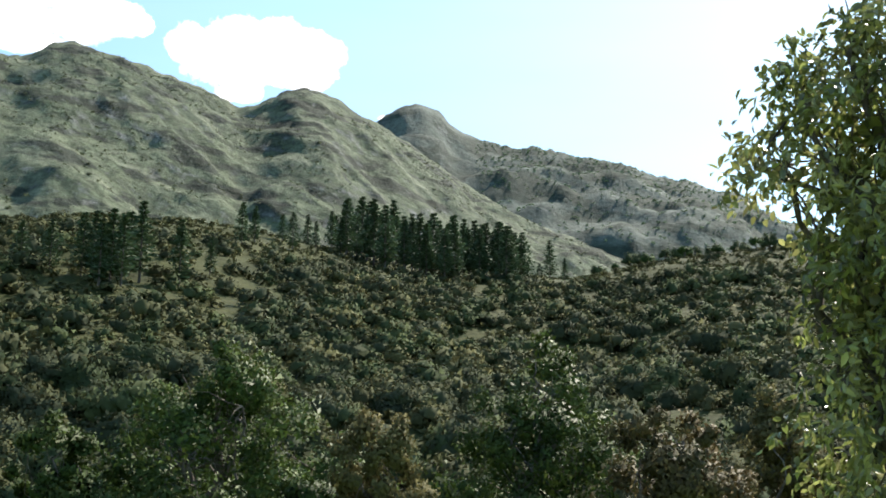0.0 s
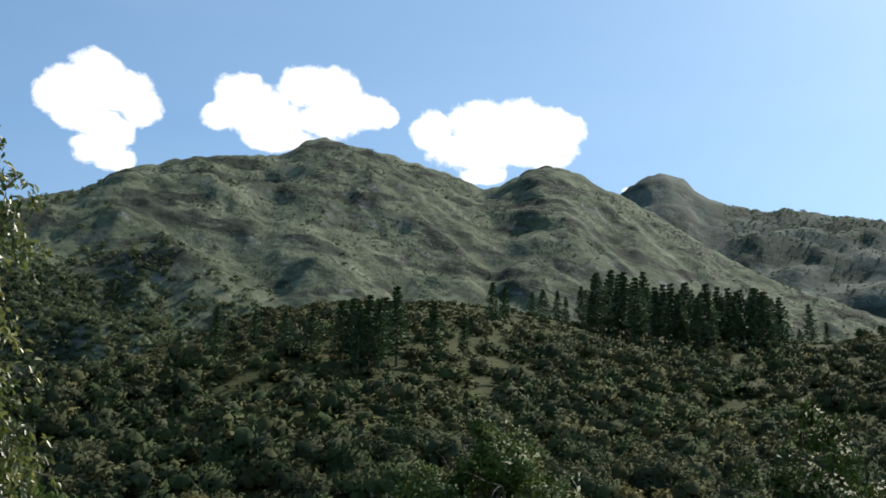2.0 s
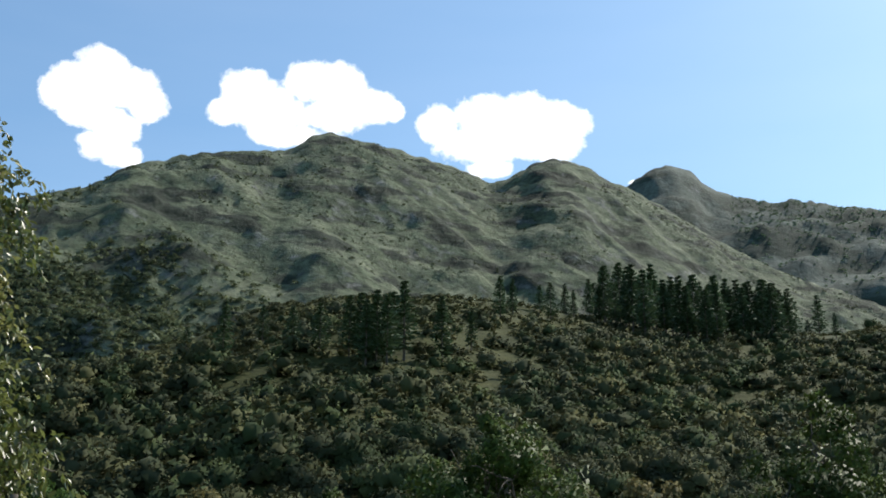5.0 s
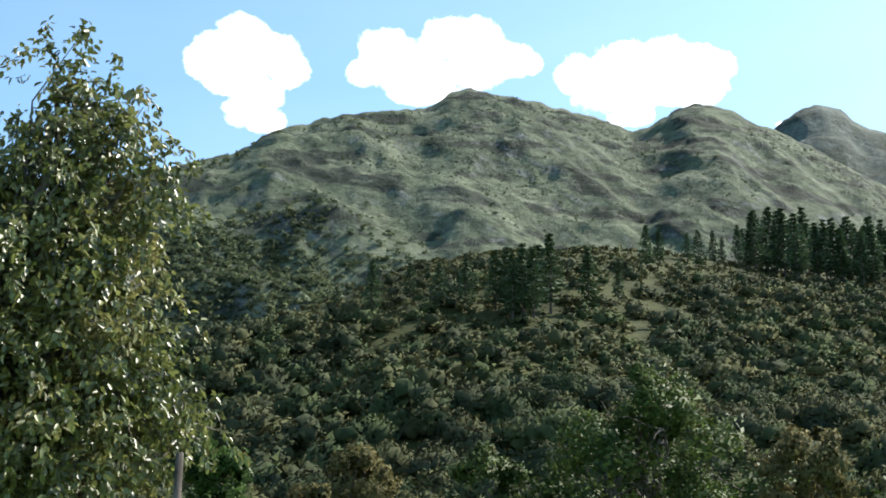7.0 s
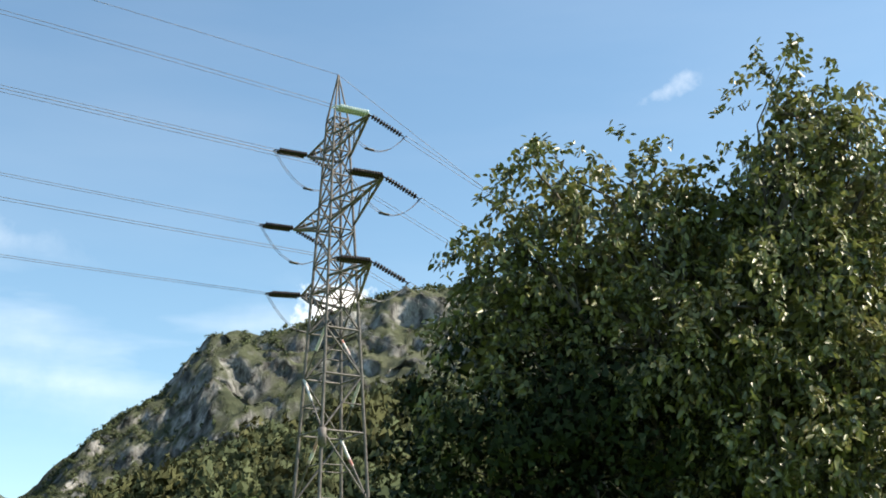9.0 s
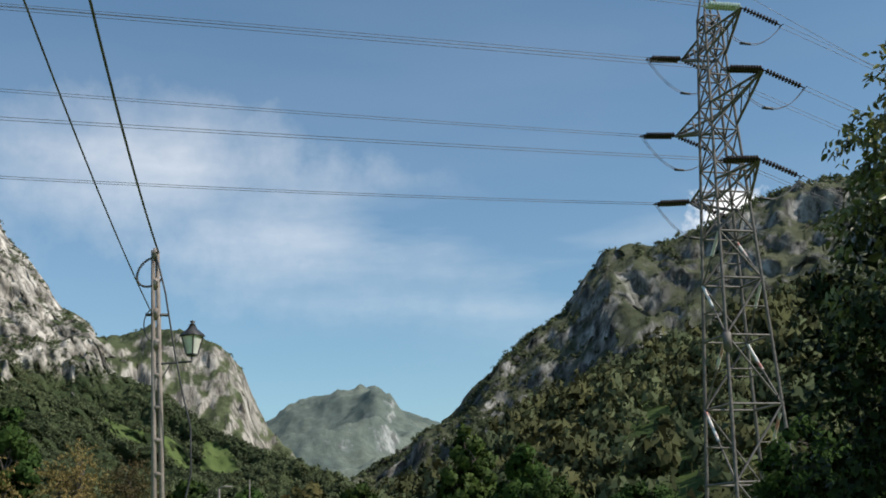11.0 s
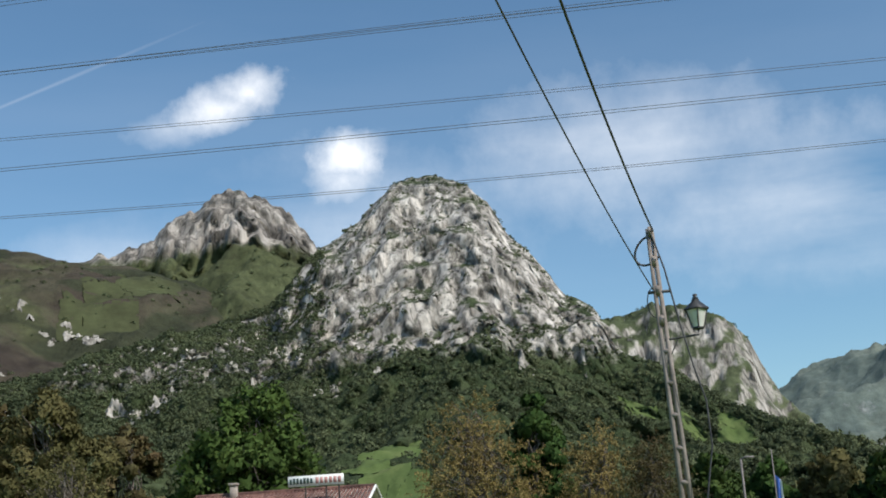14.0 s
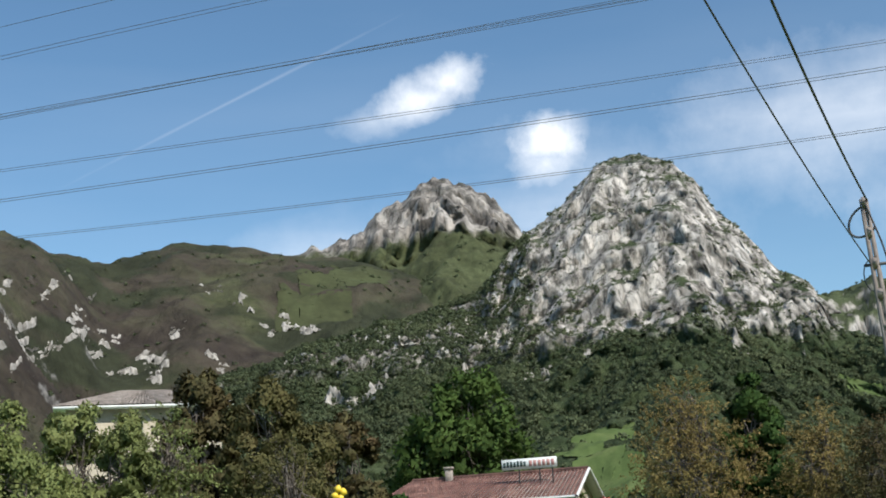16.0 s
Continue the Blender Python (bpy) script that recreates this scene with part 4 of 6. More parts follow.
scatter("dome_wood", WOODS, spread_on(dome, r, 12500, (72, 118), (0.02, 1.0), (1.5, 3.3), (0.8, 1.2), in_wood, 0.3), COARSE, "dark mixed woodland below the limestone cliffs", "woods", 1)
scatter("cliff_bushes", WOODS, spread_on(dome, r, 2400, (88.5, 105), (0.55, 1.0), (0.6, 1.9), (0.7, 1.1), patchy(22, -0.06, 4.0), 0.1), COARSE, "dark bushes in the clefts of the limestone", "bushes", 2)
scatter("shelf_wood", WOODS, spread_on(dome, r, 7500, (101.8, 117), (0.45, 0.99), (1.6, 3.2), (0.7, 1.1), None, 0.2), COARSE, "dark trees on the rocky shelf beside the dome", "woods", 14)
scatter("side_wood", WOODS, spread_on(cliff_mountain, r, 4600, (40, 82), (0.05, 0.98), (1.3, 3.2), (0.8, 1.2), lambda b, s, p, q: s < 0.45 or q.random() < 0.14 or b > 67.5 + q.normal(0, 1.2), 0.2), COARSE, "dark scrub and woods on the mountain side", "woods", 3)
scatter("hill_wood", SCRUB_OLIVE, spread_on(wood_hill, r, 900, (32, 84), (0.02, 1.0), (2.2, 4.6), (0.9, 1.5), None, 0.3), WOODY, "olive and green autumn woodland on the low hill", "woods", 4)
scatter("hill_wood", WOODS, spread_on(wood_hill, r, 900, (32, 84), (0.02, 1.0), (2.0, 4.4), (0.9, 1.5), None, 0.3), WOODY, "dark green woodland on the low hill", "woods", 5)
scatter("ridge_scrub", WOODS, spread_on(main_ridge, r, 3700, (16, 46), (0.1, 0.76), (3.0, 7.0), (0.6, 1.0), lambda b, s, p, q: s < np.interp(b, [16, 20, 23, 30, 40], [0.3, 0.45, 0.52, 0.64, 0.7]) + q.normal(0, 0.05), 0.1), COARSE, "dark oak scrub on the mountain's lower slope", "woods", 6)
scatter("ridge_scrub", WOODS, spread_on(main_ridge, r, 1200, (25, 38), (0.08, 0.62), (4.0, 7.5), (0.5, 0.8), None, 0.0), COARSE, "dense oak scrub low on the mountain", "woods", 15)
scatter("ridge_bushes", WOODS, spread_on(main_ridge, r, 4200, (-8, 45), (0.2, 0.97), (0.9, 2.8), (0.5, 0.9), patchy(120, -0.08, 2.0), 0.1), COARSE, "scattered dark bushes on the mountain turf", "bushes", 7)
scatter("crest_woods", WOODS_HAZED, spread_on(far_ridge, r, 3000, (-22, -1.6), (0.3, 1.0), (2.0, 5.0), (0.6, 1.0), lambda b, s, p, q: s > q.uniform(0.4, 1.0), 0.0), COARSE, "woods along the far crest, leaf colour lightened for haze", "woods", 8)
scatter("heath_bushes", WOODS, spread_on(heath, r, 700, (106, 140), (0.03, 0.95), (1.6, 4.2), (0.6, 1.0), lambda b, s, p, q: s < 0.22 + 0.012 * max(0, b - 120) or q.random() < 0.12, 0.1), COARSE, "scattered dark bushes on the heather slope", "bushes", 9)
scatter("crag_bushes", WOODS, spread_on(crown, r, 260, (100, 118), (0.3, 0.84), (2.2, 5.0), (0.6, 1.0), None, 0.1), COARSE, "scattered dark bushes on the green slope", "bushes", 10)
scatter("skyline_trees", WOODS, [(dome.at(r.uniform(90, 103), r.uniform(0.97, 1.0)), r.uniform(1.6, 3.2), 1.0) for _ in range(60)] + [(cliff_mountain.at(r.uniform(46, 64), r.uniform(0.9, 1.0)), r.uniform(3, 6), 1.0) for _ in range(170)]
        + [(main_ridge.at(r.uniform(27, 36), r.uniform(0.9, 0.99)), r.uniform(2.5, 6), 1.0) for _ in range(110)] + [(side_cliff.at(r.uniform(82.5, 90), r.uniform(0.96, 1.0)), r.uniform(2, 4), 1.0) for _ in range(30)], COARSE, "small dark trees along the skylines", "trees", 11)


def lobes_at(rows, trunk_bearing, dist):
    """Crown masses from bearing, rise, half width, half height and a shift in depth, round a trunk."""
    base = spot(trunk_bearing, dist)
    out = []
    for b, e, w, h, *deep in rows:
        d = dist + (deep[0] if deep else 0.0)
        p = spot(b, d, EYE.z + d * math.tan(radians(e))) - base
        out.append((p.x, p.y, p.z, w, w, h))
    return base, out


# the two near walnut trees
base, lobes = lobes_at([(37.9, 23.1, 0.42, 0.66), (37.9, 21.4, 0.62, 0.6), (35.0, 22.2, 0.45, 0.66), (34.6, 19.2, 0.62, 0.6), (36.8, 18.0, 0.95, 0.8), (40.2, 18.6, 0.7, 0.7), (48.4, 19.8, 0.75, 0.68), (45.0, 19.6, 0.7, 0.68), (51.2, 17.0, 0.65, 0.65), (42.5, 17.0, 1.0, 0.85, 0.4), (47.0, 15.5, 1.35, 0.95, 0.5),
                        (52.3, 12.4, 0.75, 0.9), (34.8, 13.8, 0.7, 0.9, -0.3), (38.5, 13.5, 1.2, 1.0, -0.4), (42.5, 11.5, 1.5, 1.2, 0.2), (33.6, 9.8, 0.7, 0.75, -0.3), (37.0, 8.5, 1.1, 1.0, -0.5), (31.2, 8.9, 0.4, 0.3, -0.2), (40.0, 5.0, 1.4, 1.2)], 42.5, 13.0)
broadleaf("walnut_tree", base, lobes, 0.098, 4400, LEAF_WALNUT, "large walnut tree with drooping glossy green leaves", "tree", 18, 3, 0.17, 0.75, True, 2, 0.5, 3.6, gap=0.36, dark=200)
# an added leaf mass, coloured near black, stands in for the walnut's own shade
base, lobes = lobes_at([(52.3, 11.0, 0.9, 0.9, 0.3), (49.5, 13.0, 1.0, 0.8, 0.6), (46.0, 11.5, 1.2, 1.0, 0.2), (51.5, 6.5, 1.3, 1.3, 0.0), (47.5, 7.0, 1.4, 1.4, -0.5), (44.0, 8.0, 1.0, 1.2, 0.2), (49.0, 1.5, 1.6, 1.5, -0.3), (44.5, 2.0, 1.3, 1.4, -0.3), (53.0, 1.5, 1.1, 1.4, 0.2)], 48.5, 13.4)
broadleaf("shadow_foliage", base, lobes, 0.075, 900, LEAF_SHADOW, "added near-black foliage that gives the walnut tree's shaded lower left", "tree", 12, 6, 0.12, 0.4, None, 2, 0.6, 3.6, clumps=260, cover=1.1)
base, lobes = lobes_at([(-20.6, 25.0, 0.45, 0.6), (-18.4, 22.8, 0.42, 0.5), (-19.8, 20.2, 0.85, 0.65), (-16.9, 20.6, 0.42, 0.4), (-16.4, 18.9, 0.45, 0.35), (-19.6, 16.0, 0.6, 0.6), (-19.4, 12.5, 0.5, 0.6), (-18.6, 10.0, 0.4, 0.4), (-19.0, 6.5, 0.6, 0.9), (-23.5, 22, 1.2, 1.2), (-24, 15, 1.2, 1.4), (-23.0, 8, 1.0, 1.2)], -23.5, 11.5)
broadleaf("walnut_tree", base, lobes, 0.115, 1600, LEAF_WALNUT, "walnut tree with loose hanging branches and backlit leaves", "tree", 17, 4, 0.15, 0.7, True, 1, 0.46, 3.6, gap=0.35, dark=50)


def crown_tree(name, bearing, rise, half, dist, mat, label, seed, leaf=0.16, count=520, low=0.25, group="", bare=0.0, per_twig=14, ground_z=0.0, category="tree", gap=0.0, narrow=1.0, n=9, clumps=0):
    """A tree whose top lies at that rise, with an uneven crown of the given half width in degrees."""
    g = np.random.default_rng(seed)
    wide = dist * math.tan(radians(half))
    top = EYE.z + dist * math.tan(radians(rise)) - ground_z
    lo = top * low
    lobes = []
    for k in range(n):
        t = (k + 0.5) / n
        z = lo + (top - lo) * (0.12 + 0.7 * t)
        w = wide * (1 - 0.6 * max(0, t - 0.4) ** 1.4 / 0.5) * narrow * 1.45
        a = k * 2.4 + g.uniform(-0.5, 0.5)
        off = w * 0.62 * (1 - 0.45 * t)
        lobes.append((math.cos(a) * off, math.sin(a) * off, z, w * g.uniform(0.42, 0.6), w * g.uniform(0.42, 0.6), (top - lo) * g.uniform(0.15, 0.21)))
    if not bare:
        leaf = dist * (0.0034 if dist < 45 else 0.0042)
    lobes.append((g.uniform(-0.1, 0.1) * wide, 0, top - (top - lo) * 0.17, wide * 0.45, wide * 0.45, (top - lo) * 0.17))
    return broadleaf(name, spot(bearing, dist, ground_z), lobes, leaf, count, mat, label, category, per_twig, seed, 0.02 * top + 0.03, 0.3, None, 1 if dist > 45 else 3, 0.55, 4.0, bare, group, gap, 0 if bare else clumps or (150 if dist < 45 else 110), 0.6 if dist < 45 else 0.85)


# thickets at the foot of the hill
crown_tree("ash_tree", 9.8, 12.0, 5.3, 36, LEAF_GREEN, "broad bushy green tree at the foot of the hill", 51, 0.17, 1000, 0.08, n=12)
crown_tree("ash_tree", -4.6, 12.1, 4.6, 38, LEAF_GREEN, "bushy green tree at the foot of the hill", 52, 0.17, 850, 0.08, n=12)
crown_tree("elder_bush", -10.4, 9.3, 3.8, 30, LEAF_RUST, "reddish-brown autumn bush at the foot of the hill", 53, 0.12, 900, 0.05, category="bush", n=11)
crown_tree("hazel_bush", 17.2, 8.0, 3.2, 33, LEAF_GREEN, "light green hazel bush in the thicket", 54, 0.14, 520, 0.05, category="bush")
crown_tree("hazel_bush", 3.0, 8.6, 3.0, 30, LEAF_OLIVE, "olive bush in the thicket", 55, 0.13, 520, 0.05, category="bush")
crown_tree("hazel_bush", 6.5, 5.9, 3.0, 26, LEAF_GREEN, "light green low bush in the thicket", 56, 0.13, 480, 0.05, category="bush")
crown_tree("hazel_bush", -15.2, 9.4, 2.6, 34, LEAF_OLIVE, "olive bush in the thicket", 57, 0.13, 500, 0.05, category="bush")
crown_tree("hazel_bush", 23.5, 8.0, 3.4, 36, LEAF_OLIVE, "olive bush in the thicket", 58, 0.14, 520, 0.05, category="bush")
crown_tree("hazel_bush", 29.5, 8.2, 3.0, 38, LEAF_DARK, "dark bush in the thicket", 59, 0.14, 480, 0.05, category="bush")
crown_tree("hazel_bush", 24.8, 6.4, 1.4, 24, LEAF_OLIVE, "olive bush beside the walnut tree", 60, 0.11, 300, 0.05, category="bush")
# trees round the village
crown_tree("lime_tree", 105.4, 8.3, 3.1, 84, LEAF_LIME, "dense round green tree behind the roadside house", 71, 0.24, 1300, 0.12, n=18, clumps=340, narrow=0.86)
crown_tree("oak_tree", 117.4, 8.7, 2.4, 46, LEAF_RUST, "reddish-brown autumn tree beside the cream house", 72, 0.15, 700, 0.1)
crown_tree("oak_tree", 114.3, 8.1, 3.0, 44, LEAF_OLIVE, "olive-green autumn tree with thin crown", 73, 0.15, 800, 0.08, gap=0.6)
crown_tree("oak_tree", 110.9, 6.5, 1.7, 58, LEAF_RUST, "rust-brown tree beside the lime tree", 74, 0.18, 420, 0.1)
crown_tree("willow_bush", 122.6, 7.3, 3.0, 30, LEAF_LIGHT, "light green willow bush in front of the house", 75, 0.11, 800, 0.05, category="bush")
crown_tree("willow_bush", 126.2, 7.2, 3.4, 27, LEAF_LIGHT, "light green willow bush beside the meadow", 76, 0.11, 700, 0.05, category="bush")
crown_tree("willow_bush", 120.6, 6.5, 2.3, 28, LEAF_LIGHT, "light green willow bush below the cream house", 97, 0.11, 700, 0.05, category="bush")
crown_tree("willow_bush", 118.9, 7.0, 2.4, 29, LEAF_LIGHT, "grey-green willow bush with thin twigs", 77, 0.1, 560, 0.05, category="bush", bare=0.6)
crown_tree("willow_bush", 113.6, 5.6, 2.8, 31, LEAF_OLIVE, "olive bush with bare twigs", 78, 0.1, 560, 0.05, category="bush", bare=0.8)
crown_tree("alder_tree", 95.4, 7.2, 2.5, 72, LEAF_TAN, "light brown autumn tree with thin twiggy crown beside the terrace", 79, 0.15, 1500, 0.12, bare=0.5, n=12)
crown_tree("cypress_tree", 92.5, 6.8, 1.5, 74, LEAF_DARK, "dark evergreen tree among the autumn trees", 80, 0.2, 620, 0.05, narrow=0.95)
crown_tree("alder_tree", 89.7, 5.5, 1.8, 70, LEAF_TAN, "brown autumn tree near the lamp post", 81, 0.15, 1100, 0.1, bare=0.4)
crown_tree("alder_tree", 87.3, 4.8, 1.6, 68, LEAF_RUST, "brown autumn tree near the lamp post", 82, 0.15, 1000, 0.1, bare=0.4)
crown_tree("alder_tree", 84.7, 3.7, 1.5, 82, LEAF_GREEN, "green leafy tree beside the road", 83, 0.2, 420, 0.1)
crown_tree("alder_tree", 82.2, 3.3, 1.6, 92, LEAF_DARK, "dark green tree beside the road", 84, 0.22, 420, 0.1)
crown_tree("alder_tree", 79.6, 3.3, 1.7, 88, LEAF_OLIVE, "olive autumn tree beside the road", 85, 0.22, 420, 0.1)
crown_tree("alder_tree", 77.2, 3.3, 1.6, 80, LEAF_GREEN, "green leafy tree beside the road", 86, 0.2, 420, 0.1)
crown_tree("poplar_tree", 72.2, 6.0, 1.3, 70, LEAF_GREEN, "tall slim green poplar beside the road", 87, 0.18, 480, 0.05)
crown_tree("poplar_tree", 69.6, 5.0, 1.6, 66, LEAF_DARK, "dark green tree beside the road", 88, 0.18, 420, 0.05)
crown_tree("roadside_bush", 72.6, 2.6, 2.0, 34, LEAF_GREEN, "mid green roadside bush", 89, 0.12, 480, 0.05, category="bush")
crown_tree("roadside_bush", 68.6, 3.4, 2.2, 36, LEAF_GREEN, "mid green roadside bush", 90, 0.12, 480, 0.05, category="bush")
crown_tree("roadside_bush", 64.5, 3.0, 2.6, 40, LEAF_DARK, "dark green roadside bush", 91, 0.13, 420, 0.05, category="bush")
crown_tree("roadside_bush", 57.0, 5.4, 2.8, 48, LEAF_DARK, "dark thicket below the pylon", 92, 0.15, 420, 0.05, category="bush")
crown_tree("roadside_bush", 53.2, 6.5, 2.8, 40, LEAF_DARK, "dark thicket beside the walnut tree", 93, 0.14, 480, 0.05, category="bush")
crown_tree("garden_shrub", 95.1, 1.5, 0.95, 52, LEAF_DARK, "clipped round green shrub beside the terrace", 94, 0.1, 260, 0.05, category="bush")
crown_tree("garden_shrub", 101.3, 1.2, 0.95, 50, LEAF_DARK, "clipped round green shrub in front of the house", 95, 0.1, 260, 0.05, category="bush")
crown_tree("garden_shrub", 108.6, 2.5, 1.5, 46, LEAF_DARK, "dark green shrub at the end of the house", 96, 0.12, 360, 0.05, category="bush")

# ---- pylon, wires and lamp post ----
STEEL = material("galvanised_steel", [(0.1, 0.09, 0.085), (0.2, 0.18, 0.17)], 3, second=(20, 0.35), rough=0.6, metal=0.2)
PAINT = material("white_and_red_paint", [(0.72, 0.7, 0.68), (0.6, 0.45, 0.42), (0.5, 0.2, 0.17)], 0.9, rough=0.6, spread=(0.5, 0.62))
PORCELAIN = material("brown_porcelain", [(0.016, 0.01, 0.009), (0.03, 0.018, 0.014)], 8, rough=0.4, specular=0.3)
GLASS_DISC = material("glass_disc", [(0.42, 0.52, 0.47), (0.55, 0.63, 0.58)], 8, rough=0.12)
CABLE = material("dark_cable", [(0.03, 0.03, 0.035), (0.07, 0.07, 0.075)], 2, rough=0.6)
WIRE = material("aluminium_wire", [(0.09, 0.09, 0.10), (0.14, 0.14, 0.15)], 2, rough=0.5, metal=0.3)
CONCRETE = material("pole_concrete", [(0.17, 0.145, 0.13), (0.3, 0.26, 0.235)], 3, second=(25, 0.3), rough=0.9, bump=0.4, bump_scale=30)
IRON = material("black_iron", [(0.02, 0.02, 0.022), (0.05, 0.05, 0.05)], 10, rough=0.5)
FROSTED = material("lamp_glass", [(0.7, 0.69, 0.65), (0.8, 0.79, 0.75)], 4, rough=0.25)


def beam(a, b, w, d=None):
    """A square bar from a to b."""
    a, b = np.asarray(a, float), np.asarray(b, float)
    return tube([a, b], [w * 0.7, (d or w) * 0.7], 4)


def solid(name, pieces, mat, parent, label="", smooth=False):
    return child(name, fast_mesh(name, *joined(pieces), mat, smooth), parent, label)


def capped(points, radii, sides=10):
    p = [points[0], *points, points[-1]]
    return tube(p, [0.0005, *radii, 0.0005], sides)


PYLON = spot(59.72, 78.0)
ARM = Vector((0.9993, -0.0307, 0.0))
ALONG = Vector((0.0307, 0.9993, 0.0))


def make_pylon():
    ob = thing("pylon", PYLON, "tall grey steel lattice power pylon with six cross arms", "pylon")
    A, B = np.array(ARM), np.array(ALONG)
    side = lambda z: (4.3 - 0.091 * z) / 2
    corner = lambda z, i: (A * (-1, 1, 1, -1)[i] + B * (-1, -1, 1, 1)[i]) * side(z) + np.array([0, 0, z])
    top = np.array([0, 0, 39.0])
    for i in range(4):
        solid("leg", [beam(corner(-0.4, i), corner(18, i), 0.2, 0.17), beam(corner(18, i), corner(35.6, i), 0.17, 0.13), beam(corner(35.6, i), top, 0.12, 0.08)], STEEL, ob)
    levels = [0.3, 5.4, 10.0, 14.2, 17.8, 20.8, 23.4, 25.3, 27.6, 29.6, 31.4, 33.2, 34.8, 35.6]
    for k, (z0, z1) in enumerate(zip(levels, levels[1:])):
        for i in range(4):
            j = (i + 1) % 4
            w = 0.11 if z0 < 20 else 0.09
            if z0 < 20:
                a, b = ((i, j), (j, i))[(k + i) % 2]
                c0, c1 = corner(z0, a), corner(z1, b)
                painted = k >= 1 and i in (0, 2)
                solid("brace", [beam(c0, c1 + (c0 - c1) * (0.45 if painted else 0.0), w)], STEEL, ob)
                if painted:
                    solid("brace", [beam(c1 + (c0 - c1) * 0.45, c1, w * 1.6)], PAINT, ob, "weathered white and red paint")
                mid0, mid1 = (corner(z0, b) + corner(z1, b)) / 2, (corner(z0, a) + corner(z1, b)) / 2
                solid("brace", [beam(mid0, mid1, 0.065)], STEEL, ob)
            else:
                solid("brace", [beam(corner(z0, i), corner(z1, j), w)], STEEL, ob)
                solid("brace", [beam(corner(z0, j), corner(z1, i), w)], STEEL, ob)
            solid("strut", [beam(corner(z1, i), corner(z1, j), w)], STEEL, ob)
    for z, half in ((34.4, 4.25), (29.5, 6.1), (24.3, 4.7)):
        for s in (1, -1):
            tip = A * s * half + np.array([0, 0, z])
            near = [1, 2] if s > 0 else [0, 3]
            rise = 1.5
            bars = []
            for i in near:
                lo, hi = corner(z - 0.1, i), corner(z - rise, i)
                bars += [beam(lo, tip, 0.15), beam(hi, tip, 0.15)]
                for t in (0.3, 0.6):
                    bars.append(beam(lo + (tip - lo) * t, hi + (tip - hi) * (t - 0.15), 0.075))
            l1, l2 = corner(z - 0.1, near[0]), corner(z - 0.1, near[1])
            for t in (0.25, 0.5, 0.72):
                bars.append(beam(l1 + (tip - l1) * t, l2 + (tip - l2) * t, 0.075))
            solid("cross_arm", bars, STEEL, ob)
    solid("sign_plate", [capped([corner(13.2, 1) + A * 0.1, corner(13.2, 1) + A * 0.1 + np.array([0, 0, 1.1])], [0.3, 0.3], 4)], STEEL, ob, "plain grey plate")
    return ob


def string(ob, start, way, length, mat, twin):
    """A tension insulator: one or two rows of discs on a rod."""
    start, way = np.array(start), unit(np.array(way))
    side = unit(np.cross(way, [0, 0, 1.0]))
    pieces = []
    for off in ((-0.2, 0.2) if twin else (0.0,)):
        p, r = [], []
        n = 11
        for k in range(n):
            c = 0.35 + (length - 0.7) * k / (n - 1)
            for dc, rad in ((-0.09, 0.05), (-0.06, 0.19), (0.0, 0.17), (0.045, 0.05)):
                p.append(start + way * (c + dc) + side * off)
                r.append(rad)
        p = [start + side * off * 0.5, *p, start + way * length + side * off]
        pieces.append(tube(p, [0.03, *r, 0.03], 9))
    end = start + way * length
    pieces.append(beam(end - side * 0.28, end + side * 0.28, 0.05))
    solid("insulator", pieces, mat, ob, "pale glass disc insulator" if mat is GLASS_DISC else "dark brown ribbed insulator", False)
    return end


def wire(name, points, radius, mat, label, category="wire", group="power lines"):
    ob = new(name, fast_mesh(name, *tube(points, [radius] * len(points), 5), mat, True))
    return tagged(ob, label, category, group)


pylon = make_pylon()
